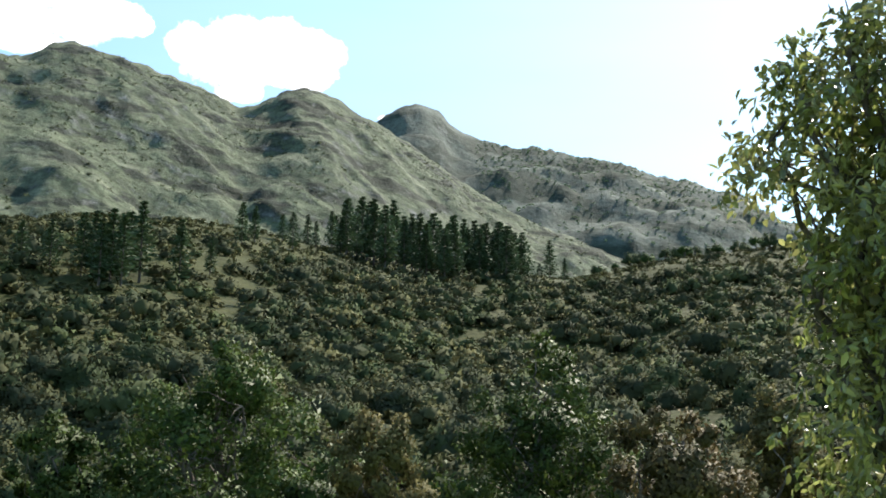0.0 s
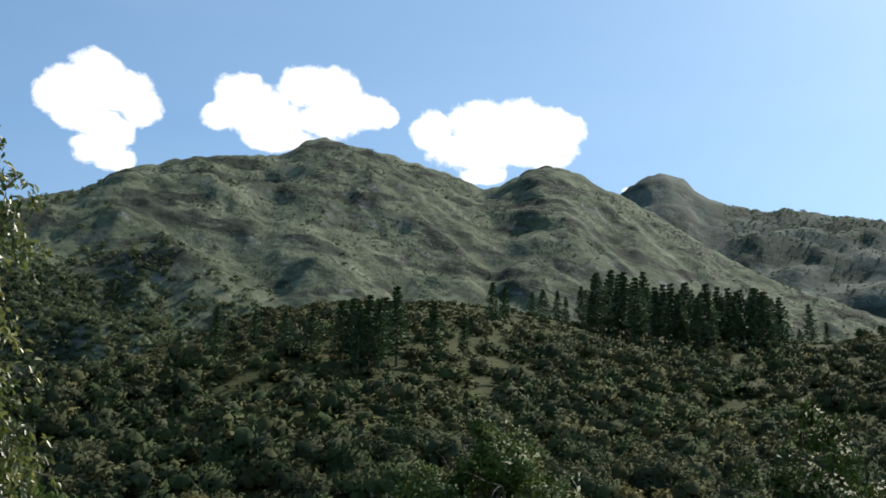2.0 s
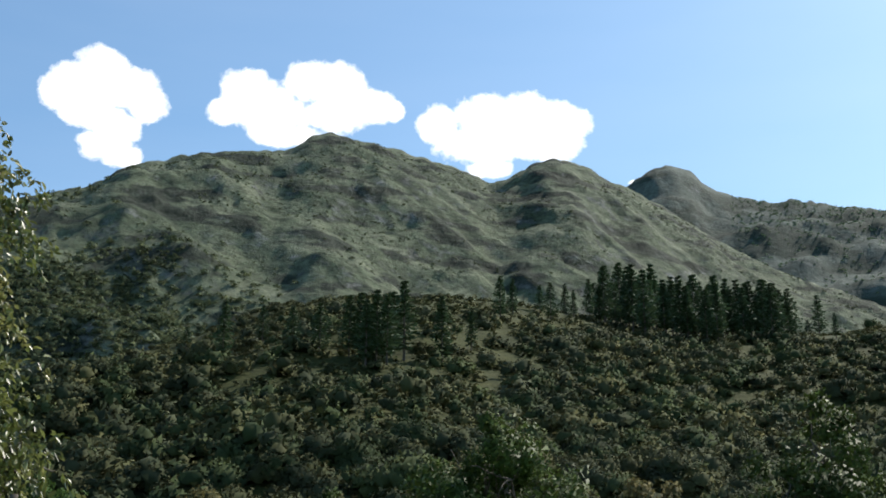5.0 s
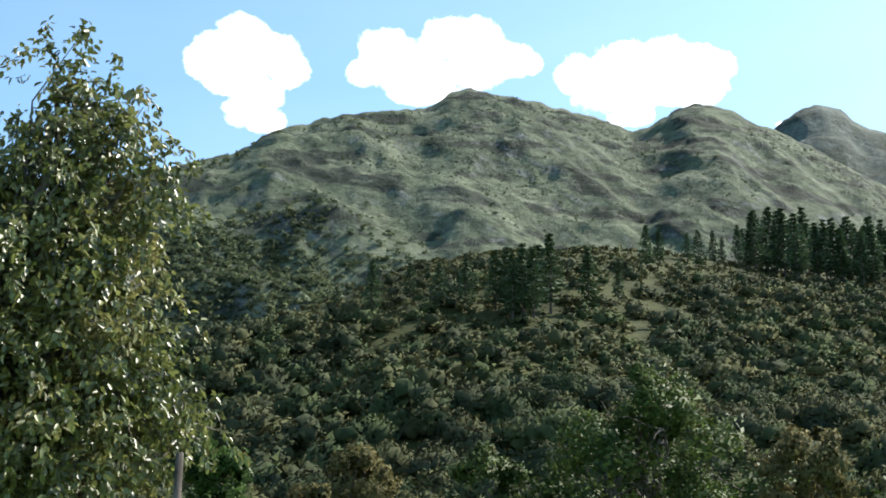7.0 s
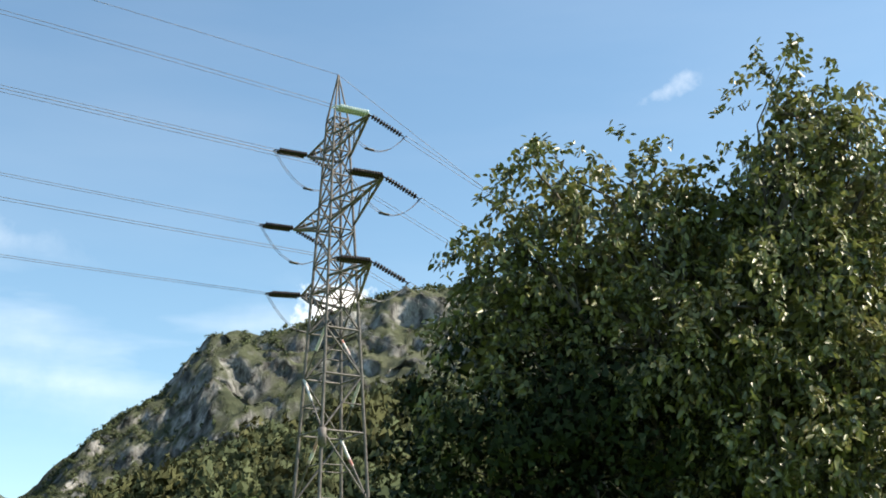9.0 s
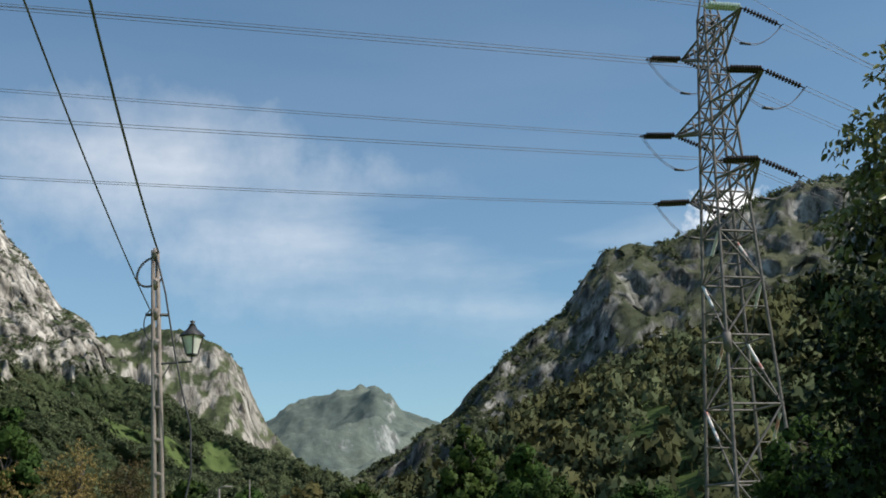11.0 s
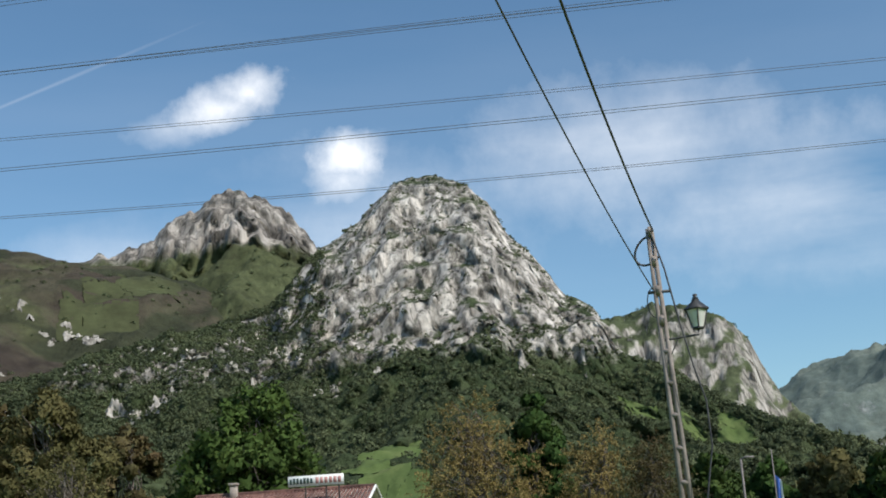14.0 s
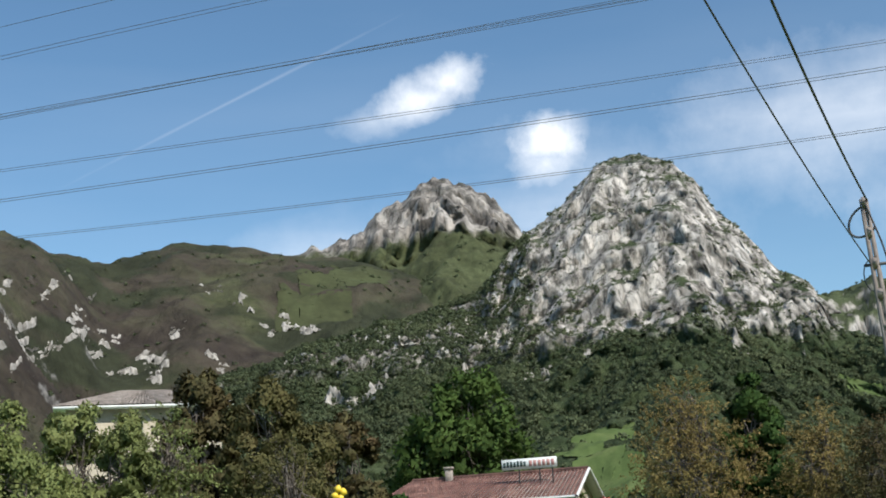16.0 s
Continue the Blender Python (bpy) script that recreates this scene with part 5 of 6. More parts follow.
# heading of the line to the left of the pylon and beyond it; slope and sag of each span per 100 m
LEFT_HEADING = np.array([0.035, -0.9994, 0.0])
RIGHT_HEADING = np.array([0.02, 0.9998, 0.0])
SPANS = {(0, 1): (0.5, -4.0), (0, -1): (-2.0, -0.8), (1, 1): (-2.0, -0.3), (1, -1): (-2.0, 1.6), (2, 1): (-2.8, 1.6), (2, -1): (-4.0, 3.8)}
for k, (z, half) in enumerate(((34.4, 4.25), (29.5, 6.1), (24.3, 4.7))):
    for s in (1, -1):
        tip = np.array(PYLON) + np.array(ARM) * s * half + np.array([0, 0, z + 0.05])
        b, c = SPANS[(k, s)]
        local = tip - np.array(PYLON)
        way = LEFT_HEADING + np.array([0, 0, b / 100 - 0.06])
        end1 = string(pylon, local, way, 2.7, GLASS_DISC if (k, s) == (0, 1) else PORCELAIN, True) + np.array(PYLON)
        way2 = RIGHT_HEADING + np.array([0, 0, -0.36])
        end2 = string(pylon, local, way2, 2.9, PORCELAIN, False) + np.array(PYLON)
        side = np.array(ARM) * 0.22
        for q in (-1, 1):
            d = np.linspace(0, 260, 60)
            pts = [end1 + side * q + LEFT_HEADING * x + np.array([0, 0, (b / 100) * x + c * (x / 100) ** 2]) for x in d]
            wire("power_line", pts, 0.016, WIRE, "thin twin power line stretched from the pylon")
            pts = [end2 + side * q + RIGHT_HEADING * x + np.array([0, 0, -0.37 * x + 7 * (x / 100) ** 2]) for x in np.linspace(0, 130, 30)]
            wire("power_line", pts, 0.016, WIRE, "thin twin power line running downhill beyond the pylon")
            t = np.linspace(0, 1, 18)
            loop = [end1 + (end2 - end1) * u + side * q * 0.5 + np.array([0, 0, -1.9 * 4 * u * (1 - u)]) for u in t]
            wire("jumper_cable", loop, 0.02, WIRE, "slack jumper cable looping below a cross arm", "cable", "jumper cables")
        mid = end1 + (end2 - end1) * 0.5 + np.array([0, 0, -1.9])
        solid("weight", [capped([mid - np.array(PYLON) - np.array([0, 0.35, 0]), mid - np.array(PYLON) + np.array([0, 0.35, 0])], [0.09, 0.09], 6)], IRON, pylon)
peak = np.array(PYLON) + np.array([0, 0, 39.0])
wire("earth_wire", [peak + LEFT_HEADING * x + np.array([0, 0, 0.006 * x - 4.2 * (x / 100) ** 2]) for x in np.linspace(0, 260, 60)], 0.018, WIRE, "single earth wire from the pylon's peak")
wire("earth_wire", [peak + RIGHT_HEADING * x + np.array([0, 0, -0.49 * x + 8 * (x / 100) ** 2]) for x in np.linspace(0, 120, 30)], 0.018, WIRE, "single earth wire running downhill from the peak")

POLE_D = 24.0
POLE_FOOT, POLE_TOP = spot(85.85, POLE_D, 0.0), spot(86.5, POLE_D, EYE.z + POLE_D * math.tan(radians(14.0)))


def make_lamp_post():
    ob = thing("lamp_post", POLE_FOOT, "leaning slotted concrete post with an old street lantern", "lamp post")
    foot, top = np.zeros(3) - [0, 0, 0.3], np.array(POLE_TOP - POLE_FOOT)
    right = np.array(ray(85.9, 0).cross(Vector((0, 0, 1))).normalized())
    ax = unit(top - foot)
    back = unit(np.cross(ax, right))
    wide = lambda t: 0.095 - 0.055 * t
    for s in (-1, 1):
        solid("flange", [capped([foot + right * s * wide(0), foot + (top - foot) * 0.5 + right * s * wide(0.5), top + right * s * wide(1)], [0.06, 0.05, 0.04], 4)], CONCRETE, ob)
    for k in range(13):
        t = 0.01 + 0.98 * (k / 12) ** 0.9
        c = foot + (top - foot) * t
        h = 0.22 if k < 9 else 0.5
        solid("web", [capped([c - right * wide(t), c + right * wide(t)], [h / 4] * 2, 4)], CONCRETE, ob)
    lamp = np.array(spot(84.75, POLE_D, 0) - POLE_FOOT)
    arm_z = EYE.z + POLE_D * math.tan(radians(8.9))
    at = lambda z: foot + (top - foot) * ((z - foot[2]) / (top[2] - foot[2]))
    tip = np.array([lamp[0], lamp[1], arm_z + 0.05])
    solid("bracket", [tube([at(arm_z), tip, tip + [0, 0, 0.12]], [0.022, 0.02, 0.018], 6), tube([at(arm_z - 0.45), at(arm_z) + (tip - at(arm_z)) * 0.4], [0.012, 0.012], 5)], IRON, ob)
    z0, k = tip[2] + 0.1, 0.66
    c = np.array([tip[0], tip[1], 0])
    lantern = child("lantern", fast_mesh("lantern", *joined([capped([c + [0, 0, z0], c + [0, 0, z0 + k * 0.07]], [0.15 * k, 0.18 * k], 4), capped([c + [0, 0, z0 + k * 0.58], c + [0, 0, z0 + k * 0.63], c + [0, 0, z0 + k * 0.82], c + [0, 0, z0 + k * 0.9]], [0.37 * k, 0.36 * k, 0.13 * k, 0.1 * k], 4),
                                                            capped([c + [0, 0, z0 + k * 0.9], c + [0, 0, z0 + k * 0.93], c + [0, 0, z0 + k * 0.97], c + [0, 0, z0 + k * 1.02], c + [0, 0, z0 + k * 1.06]], [0.05 * k, 0.11 * k, 0.04 * k, 0.08 * k, 0.02 * k], 8)]
                                                           + [tube([c + [0.17 * k * math.cos(a), 0.17 * k * math.sin(a), z0 + k * 0.05], c + [0.31 * k * math.cos(a), 0.31 * k * math.sin(a), z0 + k * 0.6]], [0.014, 0.014], 5) for a in (0, math.pi / 2, math.pi, 1.5 * math.pi)]), IRON), ob, "black iron lantern frame")
    v, f = tube([c + [0, 0, z0 + k * 0.06], c + [0, 0, z0 + k * 0.585]], [0.165 * k, 0.295 * k], 4)
    child("glass", fast_mesh("glass", v, f, FROSTED), lantern, "milky white lantern glass")
    # looped slack cable at the top
    loop = [top + right * (-0.05 - 0.28 * math.sin(u)) + np.array([0, 0, -0.15 - 0.28 * (1 - math.cos(u)) - 0.1 * math.sin(u)]) for u in np.linspace(0, math.pi * 1.25, 16)]
    solid("cable_loop", [tube(loop, [0.022] * 16, 6)], CABLE, ob)
    low = at(EYE.z + POLE_D * math.tan(radians(11.1)))
    loop = [low + right * (-0.06 - 0.16 * math.sin(u)) + np.array([0, 0, 0.1 - 0.3 * (1 - math.cos(u))]) for u in np.linspace(0, math.pi, 14)]
    solid("cable_loop", [tube(loop, [0.012] * 14, 5)], CABLE, ob)
    solid("clamp", [capped([low - right * 0.2, low + right * 0.25], [0.03, 0.03], 6)], IRON, ob)
    down = [top + right * 0.02 + back * -0.06 + np.array([0, 0, -0.1])] + [np.array(spot(b, POLE_D - 0.25, EYE.z + POLE_D * math.tan(radians(e))) - POLE_FOOT) for b, e in ((86.0, 12.0), (85.55, 9.5), (85.15, 7.6), (84.75, 6.0), (84.7, 4.0), (85.2, 1.5))]
    solid("service_cable", [tube(down, [0.018] * len(down), 5)], CABLE, ob, "black cable running down beside the post")
    return ob


make_lamp_post()
# two cables from the post to a house behind the camera's shoulder
for (b0, e0, d0), (b1, e1, d1), rad in (((86.35, 13.9, POLE_D), (89.25, 22.9, 15.0), 0.02), ((86.55, 11.1, POLE_D), (92.2, 23.2, 12.5), 0.012)):
    a, m = spot(b0, d0, EYE.z + d0 * math.tan(radians(e0))), spot(b1, d1, EYE.z + d1 * math.tan(radians(e1)))
    pts = [a + (m - a) * u + Vector((0, 0, -0.55 * 4 * (u / 2.2) * (1 - u / 2.2) + 0.55 * 4 * (1 / 2.2) * (1 - 1 / 2.2) * u)) for u in np.linspace(0, 2.2, 28)]
    wire("service_cable", [tuple(p) for p in pts], rad, CABLE, "dark overhead cable fixed to the lamp post", "cable", "service cables")

# ---- rock outcrops and meadows on the slopes ----
def outcrop(mountain, bearing, rise, wide, high, lean, seed):
    """Bare rock breaking through a slope: a rough sheet that dips into the turf at its ragged edge."""
    n, m = (40, 26) if wide > 0.8 else (18, 12)
    p0, p1 = slope_s(mountain, bearing, rise - high), slope_s(mountain, bearing, rise + high)
    g = np.zeros((n, m, 3))
    for i in range(n):
        for j in range(m):
            u, w = -1 + 2 * i / (n - 1), -1 + 2 * j / (m - 1)
            s = (p0 + p1) / 2 + (p1 - p0) / 2 * (w - lean * u)
            p = mountain.at(bearing - u * wide / 2, min(max(s, 0.01), 0.985))
            d = math.hypot(p.x, p.y)
            k = noise.fractal(Vector((p.x, p.y, p.z * 1.5)) / (d * 0.012) + Vector((seed, 0, 0)), 0.6, 2.1, 5)
            edge = 1 - max(abs(u), abs(w)) ** 2
            lift = d * (0.003 if mountain is heath else 0.006) * (1.6 * k + 0.9 * edge - 0.55)
            g[i, j] = p + Vector((0, 0, max(lift, -d * 0.004)))
    return g.reshape(-1, 3), np.array(grid_faces(n, m))


BARE_ROCK = material("bare_limestone", [(0.12, 0.11, 0.095), (0.28, 0.26, 0.23), (0.44, 0.41, 0.37)], 0.12, 9, second=(0.8, 0.4), rough=0.95, bump=0.9, bump_scale=0.5, stretch=(1, 1, 0.4), spread=(0.3, 0.62), specular=0.15)
CLIFFS = ((dome, 107.9, 9.4, 3.8, 0.3, 0), (dome, 105.8, 9.8, 1.8, 0.22, 0), (dome, 109.6, 7.2, 2.8, 0.5, -0.4), (dome, 111.2, 6.9, 1.6, 0.6, 0), (dome, 101.6, 7.6, 2.1, 0.5, 0.3), (dome, 105.2, 8.1, 1.0, 0.3, 0),
                       (heath, 120.8, 8.7, 2.2, 0.8, 0.5), (heath, 123.0, 9.9, 1.8, 0.6, 0.6), (heath, 124.8, 9.2, 1.4, 0.5, 0.4), (heath, 121.6, 9.7, 1.0, 0.6, 0.5), (heath, 119.4, 8.3, 1.0, 0.5, 0.5), (heath, 125.7, 10.0, 1.4, 0.8, 0.5), (heath, 123.7, 12.3, 0.9, 0.4, 0.6),
                       (heath, 112.6, 10.3, 1.5, 0.6, -0.5), (heath, 116.2, 9.0, 1.3, 0.8, 0), (heath, 114.6, 10.2, 1.0, 0.4, 0), (heath, 118.2, 10.5, 0.7, 0.5, 0.5), (heath, 126.3, 11.8, 1.0, 0.6, 0.6), (heath, 117.0, 12.2, 0.9, 0.3, 0), (heath, 122.6, 11.2, 0.8, 0.5, 0.6), (heath, 115.4, 11.5, 0.7, 0.3, 0),
                       (dome, 90.4, 8.4, 1.3, 0.3, 0.4), (dome, 92.6, 8.1, 0.9, 0.3, 0), (dome, 99.6, 8.4, 0.9, 0.25, 0))
rocks = random.Random(8)
SPOTS = []
for where, b, e, w, h, lean in CLIFFS:
    if where is heath:  # loose groups of small rocks along a slanting line
        for j in range(7):
            u = rocks.uniform(-1, 1)
            SPOTS.append((where, b + u * w * 0.7, e - u * lean * 0.8 + rocks.uniform(-0.3, 0.3), w * rocks.uniform(0.3, 0.65), h * rocks.uniform(0.1, 0.24), lean * 0.6))
    else:
        SPOTS.append((where, b, e, w * 0.85, h * 0.8, lean))
for k, (where, b, e, w, h, lean) in enumerate(SPOTS):
    ob = new("rock_outcrop", fast_mesh("rock_outcrop", *outcrop(where, b, e, w, h, lean, k * 3.1), BARE_ROCK))
    tagged(ob, "pale bare limestone outcrop on the mountain slope", "rock", "rock outcrops")

FIELD = material("mown_field", [(0.065, 0.095, 0.03), (0.085, 0.12, 0.04), (0.115, 0.145, 0.052)], 0.06, second=(0.7, 0.25), rough=0.95, bump=0.4, bump_scale=1, specular=0.1)


PASTURE = material("thin_pasture", [(0.042, 0.046, 0.024), (0.056, 0.062, 0.03), (0.07, 0.08, 0.038)], 0.02, second=(0.2, 0.3), rough=0.95, bump=0.4, bump_scale=0.5, specular=0.1)


def field(mountain, bearing, s, half_b, half_s, lift=0.7, mat=None):
    n = 22
    g = np.zeros((n, n, 3))
    for i in range(n):
        for j in range(n):
            u, v = -1 + 2 * i / (n - 1), -1 + 2 * j / (n - 1)
            k = 1 / max(1.0, math.sqrt(u * u + v * v) * (1 + 0.5 * noise.fractal(Vector((u * 1.8, v * 1.8, bearing)), 0.8, 2.1, 3)))
            g[i, j] = mountain.at(bearing - u * k * half_b, s + v * k * half_s) + Vector((0, 0, lift))
    ob = new("field", fast_mesh("field", g.reshape(-1, 3), np.array(grid_faces(n, n)), mat or FIELD, True))
    return tagged(ob, "bright green mown field on the slope", "field", kind="structure")


for fb, fs, fw, fh in FIELDS:
    field(dome, fb, fs, fw, fh)
field(heath, 127.5, 0.05, 3.5, 0.045)
for fb, fe, fw, fh in ((109.9, 12.9, 1.5, 0.10), (111.6, 11.9, 1.3, 0.09), (113.0, 10.8, 0.9, 0.06)):
    field(heath, fb, slope_s(heath, fb, fe), fw, fh, 0.5, PASTURE)

# ---- the roadside house and its terrace ----
PLASTER = material("cream_plaster", [(0.36, 0.315, 0.235), (0.46, 0.405, 0.31)], 0.8, second=(6, 0.15), rough=0.9, bump=0.2, bump_scale=20)
WHITE = material("white_paint", [(0.7, 0.7, 0.68), (0.8, 0.8, 0.78)], 2, second=(12, 0.1), rough=0.6)
TILE = material("clay_tile", [(0.085, 0.042, 0.034), (0.15, 0.072, 0.056), (0.21, 0.115, 0.09)], 1.6, 6, second=(7, 0.35), rough=0.85, per_piece=0.25, bump=0.3, bump_scale=20)
GREY_TILE = material("weathered_tile", [(0.24, 0.2, 0.17), (0.36, 0.31, 0.27)], 1.2, second=(6, 0.3), rough=0.9, per_piece=0.2)
DARK_GLASS = material("window_glass", [(0.02, 0.022, 0.025), (0.04, 0.045, 0.05)], 2, rough=0.08)
PALE_BLUE = material("pale_blue_paint", [(0.5, 0.62, 0.66), (0.6, 0.7, 0.72)], 3, second=(10, 0.1), rough=0.6)
TEAL = material("dark_teal_paint", [(0.015, 0.05, 0.06), (0.03, 0.08, 0.09)], 5, rough=0.6)
RED = material("red_paint", [(0.5, 0.05, 0.03), (0.6, 0.09, 0.05)], 4, rough=0.5)
BLUE_CLOTH = material("blue_cloth", [(0.06, 0.1, 0.2), (0.16, 0.24, 0.38)], 2.5, rough=0.9)
WHITE_CLOTH = material("white_cloth", [(0.75, 0.75, 0.74), (0.82, 0.82, 0.8)], 3, second=(15, 0.08), rough=0.9, translucent=0.2)
YELLOW = material("yellow_plastic", [(0.75, 0.5, 0.03), (0.85, 0.62, 0.06)], 6, rough=0.45)
ORANGE = material("ochre_paint", [(0.45, 0.28, 0.07), (0.55, 0.36, 0.1)], 4, rough=0.6)
LETTER_DARK = material("dark_lettering", [(0.03, 0.06, 0.055), (0.05, 0.08, 0.07)], 5, rough=0.6)
LETTER_RED = material("faded_red_lettering", [(0.45, 0.22, 0.2), (0.55, 0.3, 0.27)], 5, rough=0.6)
CAR_GREY = material("car_paint", [(0.08, 0.085, 0.09), (0.1, 0.105, 0.11)], 1, rough=0.25, metal=0.4)
RUBBER = material("tyre_rubber", [(0.015, 0.015, 0.015), (0.03, 0.03, 0.03)], 10, rough=0.8)


def block(x0, y0, z0, x1, y1, z1, bevel=0.02):
    """A box with chamfered upright edges."""
    b = min(bevel, abs(x1 - x0) / 3, abs(y1 - y0) / 3)
    ring = [(x0 + b, y0), (x1 - b, y0), (x1, y0 + b), (x1, y1 - b), (x1 - b, y1), (x0 + b, y1), (x0, y1 - b), (x0, y0 + b)]
    cx, cy = (x0 + x1) / 2, (y0 + y1) / 2
    v = [(x, y, z) for z in (z0, z1) for x, y in ring] + [(cx, cy, z0), (cx, cy, z1)]
    f = [(k, (k + 1) % 8, 8 + (k + 1) % 8, 8 + k) for k in range(8)]
    f += [(16, 2 * k, (2 * k - 1) % 8, (2 * k - 2) % 8) for k in range(4)] + [(17, 8 + (2 * k - 2) % 8, 8 + (2 * k - 1) % 8, 8 + 2 * k) for k in range(4)]
    return np.array(v, float), np.array(f)


def set_axes(ob, origin, along):
    """x along the wall, y away from the viewer, z up."""
    x = Vector(along).normalized()
    y = Vector((0, 0, 1)).cross(x)
    m = Matrix((x, y, Vector((0, 0, 1)))).transposed().to_4x4()
    ob.matrix_world = Matrix.Translation(origin) @ m


def tile_slope(a, b, c, d, columns, rows, ridge=0.055):
    """Rows of half-round tiles on the slope a, b (eave, left to right), c, d (ridge, right to left)."""
    a, b, c, d = (np.array(p, float) for p in (a, b, c, d))
    nrm = unit(np.cross(b - a, d - a))
    vs, fs, n = [], [], 0
    for i in range(columns):
        for j in range(rows):
            u0, u1, v0, v1 = i / columns, (i + 0.9) / columns, j / rows, min(1.0, (j + 1.12) / rows)
            pt = lambda u, v: (a + (b - a) * u) * (1 - v) + (d + (c - d) * u) * v
            for v, lift in ((v0, 0.03), (v1, 0.0)):
                for k in range(4):
                    t = k / 3
                    vs.append(pt(u0 + (u1 - u0) * t, v) + nrm * (lift + ridge * math.sin(math.pi * t)))
            fs += [(n + k, n + k + 1, n + k + 5, n + k + 4) for k in range(3)]
            n += 8
    return np.array(vs), np.array(fs)


def make_bar():
    ob = thing("house", (0, 0, 0), "single-storey cream roadside house with a red tiled roof", "house")
    D = 70.0
    fwd, right = ray(104, 0), ray(14, 0)
    left_way = -right * math.cos(radians(15)) + fwd * math.sin(radians(15))
    corner = spot(100.75, D)
    length, depth, eave, ridge = 11.6, 7.2, 4.25, 5.75
    set_axes(ob, corner + left_way * length, -left_way)
    L = length
    # walls with the window opening cut through
    w0, w1, wz0, wz1 = L - 6.15, L - 4.75, 0.9, 2.75
    for s in (block(0.3, 0, -0.2, w0, 0.3, eave, 0), block(w1, 0, -0.2, L - 0.2, 0.3, eave, 0), block(w0, 0, -0.2, w1, 0.3, wz0, 0), block(w0, 0, wz1, w1, 0.3, eave, 0)):
        solid("wall_section", [s], PLASTER, ob)
    gable = (np.array([(L - 0.2, 0.3, -0.2), (L - 0.2, depth, -0.2), (L - 0.2, depth, eave), (L - 0.2, depth / 2, ridge - 0.12), (L - 0.2, 0.3, eave), (L - 0.5, 0.3, -0.2), (L - 0.5, depth, -0.2), (L - 0.5, depth, eave), (L - 0.5, depth / 2, ridge - 0.12), (L - 0.5, 0.3, eave)]),
             np.array([(0, 1, 2, 4), (4, 2, 3, 3), (5, 9, 7, 6), (9, 8, 7, 7), (0, 5, 6, 1), (1, 6, 7, 2), (2, 7, 8, 3), (3, 8, 9, 4), (4, 9, 5, 0)]))
    me = mesh_of("gable_wall", gable[0].tolist(), [tuple(dict.fromkeys(f)) for f in gable[1].tolist()], PLASTER)
    child("gable_wall", me, ob)
    solid("back_wall", [block(0.3, depth - 0.3, -0.2, L - 0.5, depth, eave), block(0.3, 0.3, -0.2, 0.6, depth - 0.3, eave)], PLASTER, ob)
    e0, h0 = eave - 0.12, ridge
    solid("roof", [tile_slope((-0.3, -0.5, e0), (L + 0.35, -0.5, e0), (L + 0.35, depth / 2, h0), (1.2, depth / 2, h0), 48, 12), tile_slope((L + 0.35, depth + 0.5, e0), (-0.3, depth + 0.5, e0), (1.2, depth / 2, h0), (L + 0.35, depth / 2, h0), 48, 12),
                   tile_slope((-0.3, depth + 0.5, e0), (-0.3, -0.5, e0), (1.2, depth / 2 - 0.05, h0), (1.2, depth / 2 + 0.05, h0), 34, 10)], TILE, ob, "red-brown clay tiles")
    solid("roof_deck", [(np.array([(-0.3, -0.5, e0 - 0.06), (L + 0.35, -0.5, e0 - 0.06), (L + 0.35, depth / 2, h0 - 0.06), (1.2, depth / 2, h0 - 0.06), (L + 0.35, depth + 0.5, e0 - 0.06), (-0.3, depth + 0.5, e0 - 0.06)]), np.array([(0, 1, 2, 3), (3, 2, 4, 5)]))], WHITE, ob)
    solid("ridge_tiles", [tube([(1.2 + (L - 0.85) * k / 14, depth / 2, h0 + 0.02), (1.2 + (L - 0.85) * (k + 1.08) / 14, depth / 2, h0 + 0.05)], [0.13, 0.11], 8) for k in range(14)], TILE, ob)
    for y0, y1 in ((-0.55, depth / 2), (depth + 0.55, depth / 2)):
        solid("bargeboard", [beam((L + 0.4, y0, e0 - 0.05), (L + 0.4, y1, h0 + 0.02), 0.14)], WHITE, ob, "white bargeboard")
    solid("gutter", [tube([(-0.3, -0.56, e0 - 0.05), (L + 0.3, -0.56, e0 - 0.05)], [0.07, 0.07], 8)], WHITE, ob)
    solid("chimney", [block(3.4, 3.1, ridge - 0.5, 3.8, 3.5, ridge + 0.55), block(3.34, 3.04, ridge + 0.55, 3.86, 3.56, ridge + 0.68)], GREY_TILE, ob, "small grey chimney")
    win = child("window", fast_mesh("window", *joined([beam((w0, 0.12, wz0), (w1, 0.12, wz0), 0.06), beam((w0, 0.12, wz1), (w1, 0.12, wz1), 0.06), beam((w0, 0.12, wz0), (w0, 0.12, wz1), 0.06), beam((w1, 0.12, wz0), (w1, 0.12, wz1), 0.06), beam(((w0 + w1) / 2, 0.12, wz0), ((w0 + w1) / 2, 0.12, wz1), 0.05)]), WHITE), ob, "white-framed dark window")
    for x in (w0, (w0 + w1) / 2):
        child("pane", fast_mesh("pane", *block(x + 0.03, 0.14, wz0, x + 0.67, 0.16, wz1, 0.004), DARK_GLASS), win)
    solid("blind", [beam((w0 + 0.05, 0.06, wz1 - 0.1 - 0.07 * k), (w1 - 0.05, 0.06, wz1 - 0.1 - 0.07 * k), 0.04) for k in range(4)], WHITE, ob, "half-raised window blind")
    solid("panel", [block(L - 3.95, -0.05, 0.3, L - 2.65, -0.003, eave - 0.15)], PALE_BLUE, ob, "pale blue painted wall panel")
    solid("panel", [block(L - 7.45, -0.05, 0.3, L - 7.0, -0.003, eave - 0.15)], PALE_BLUE, ob, "pale blue painted strip")
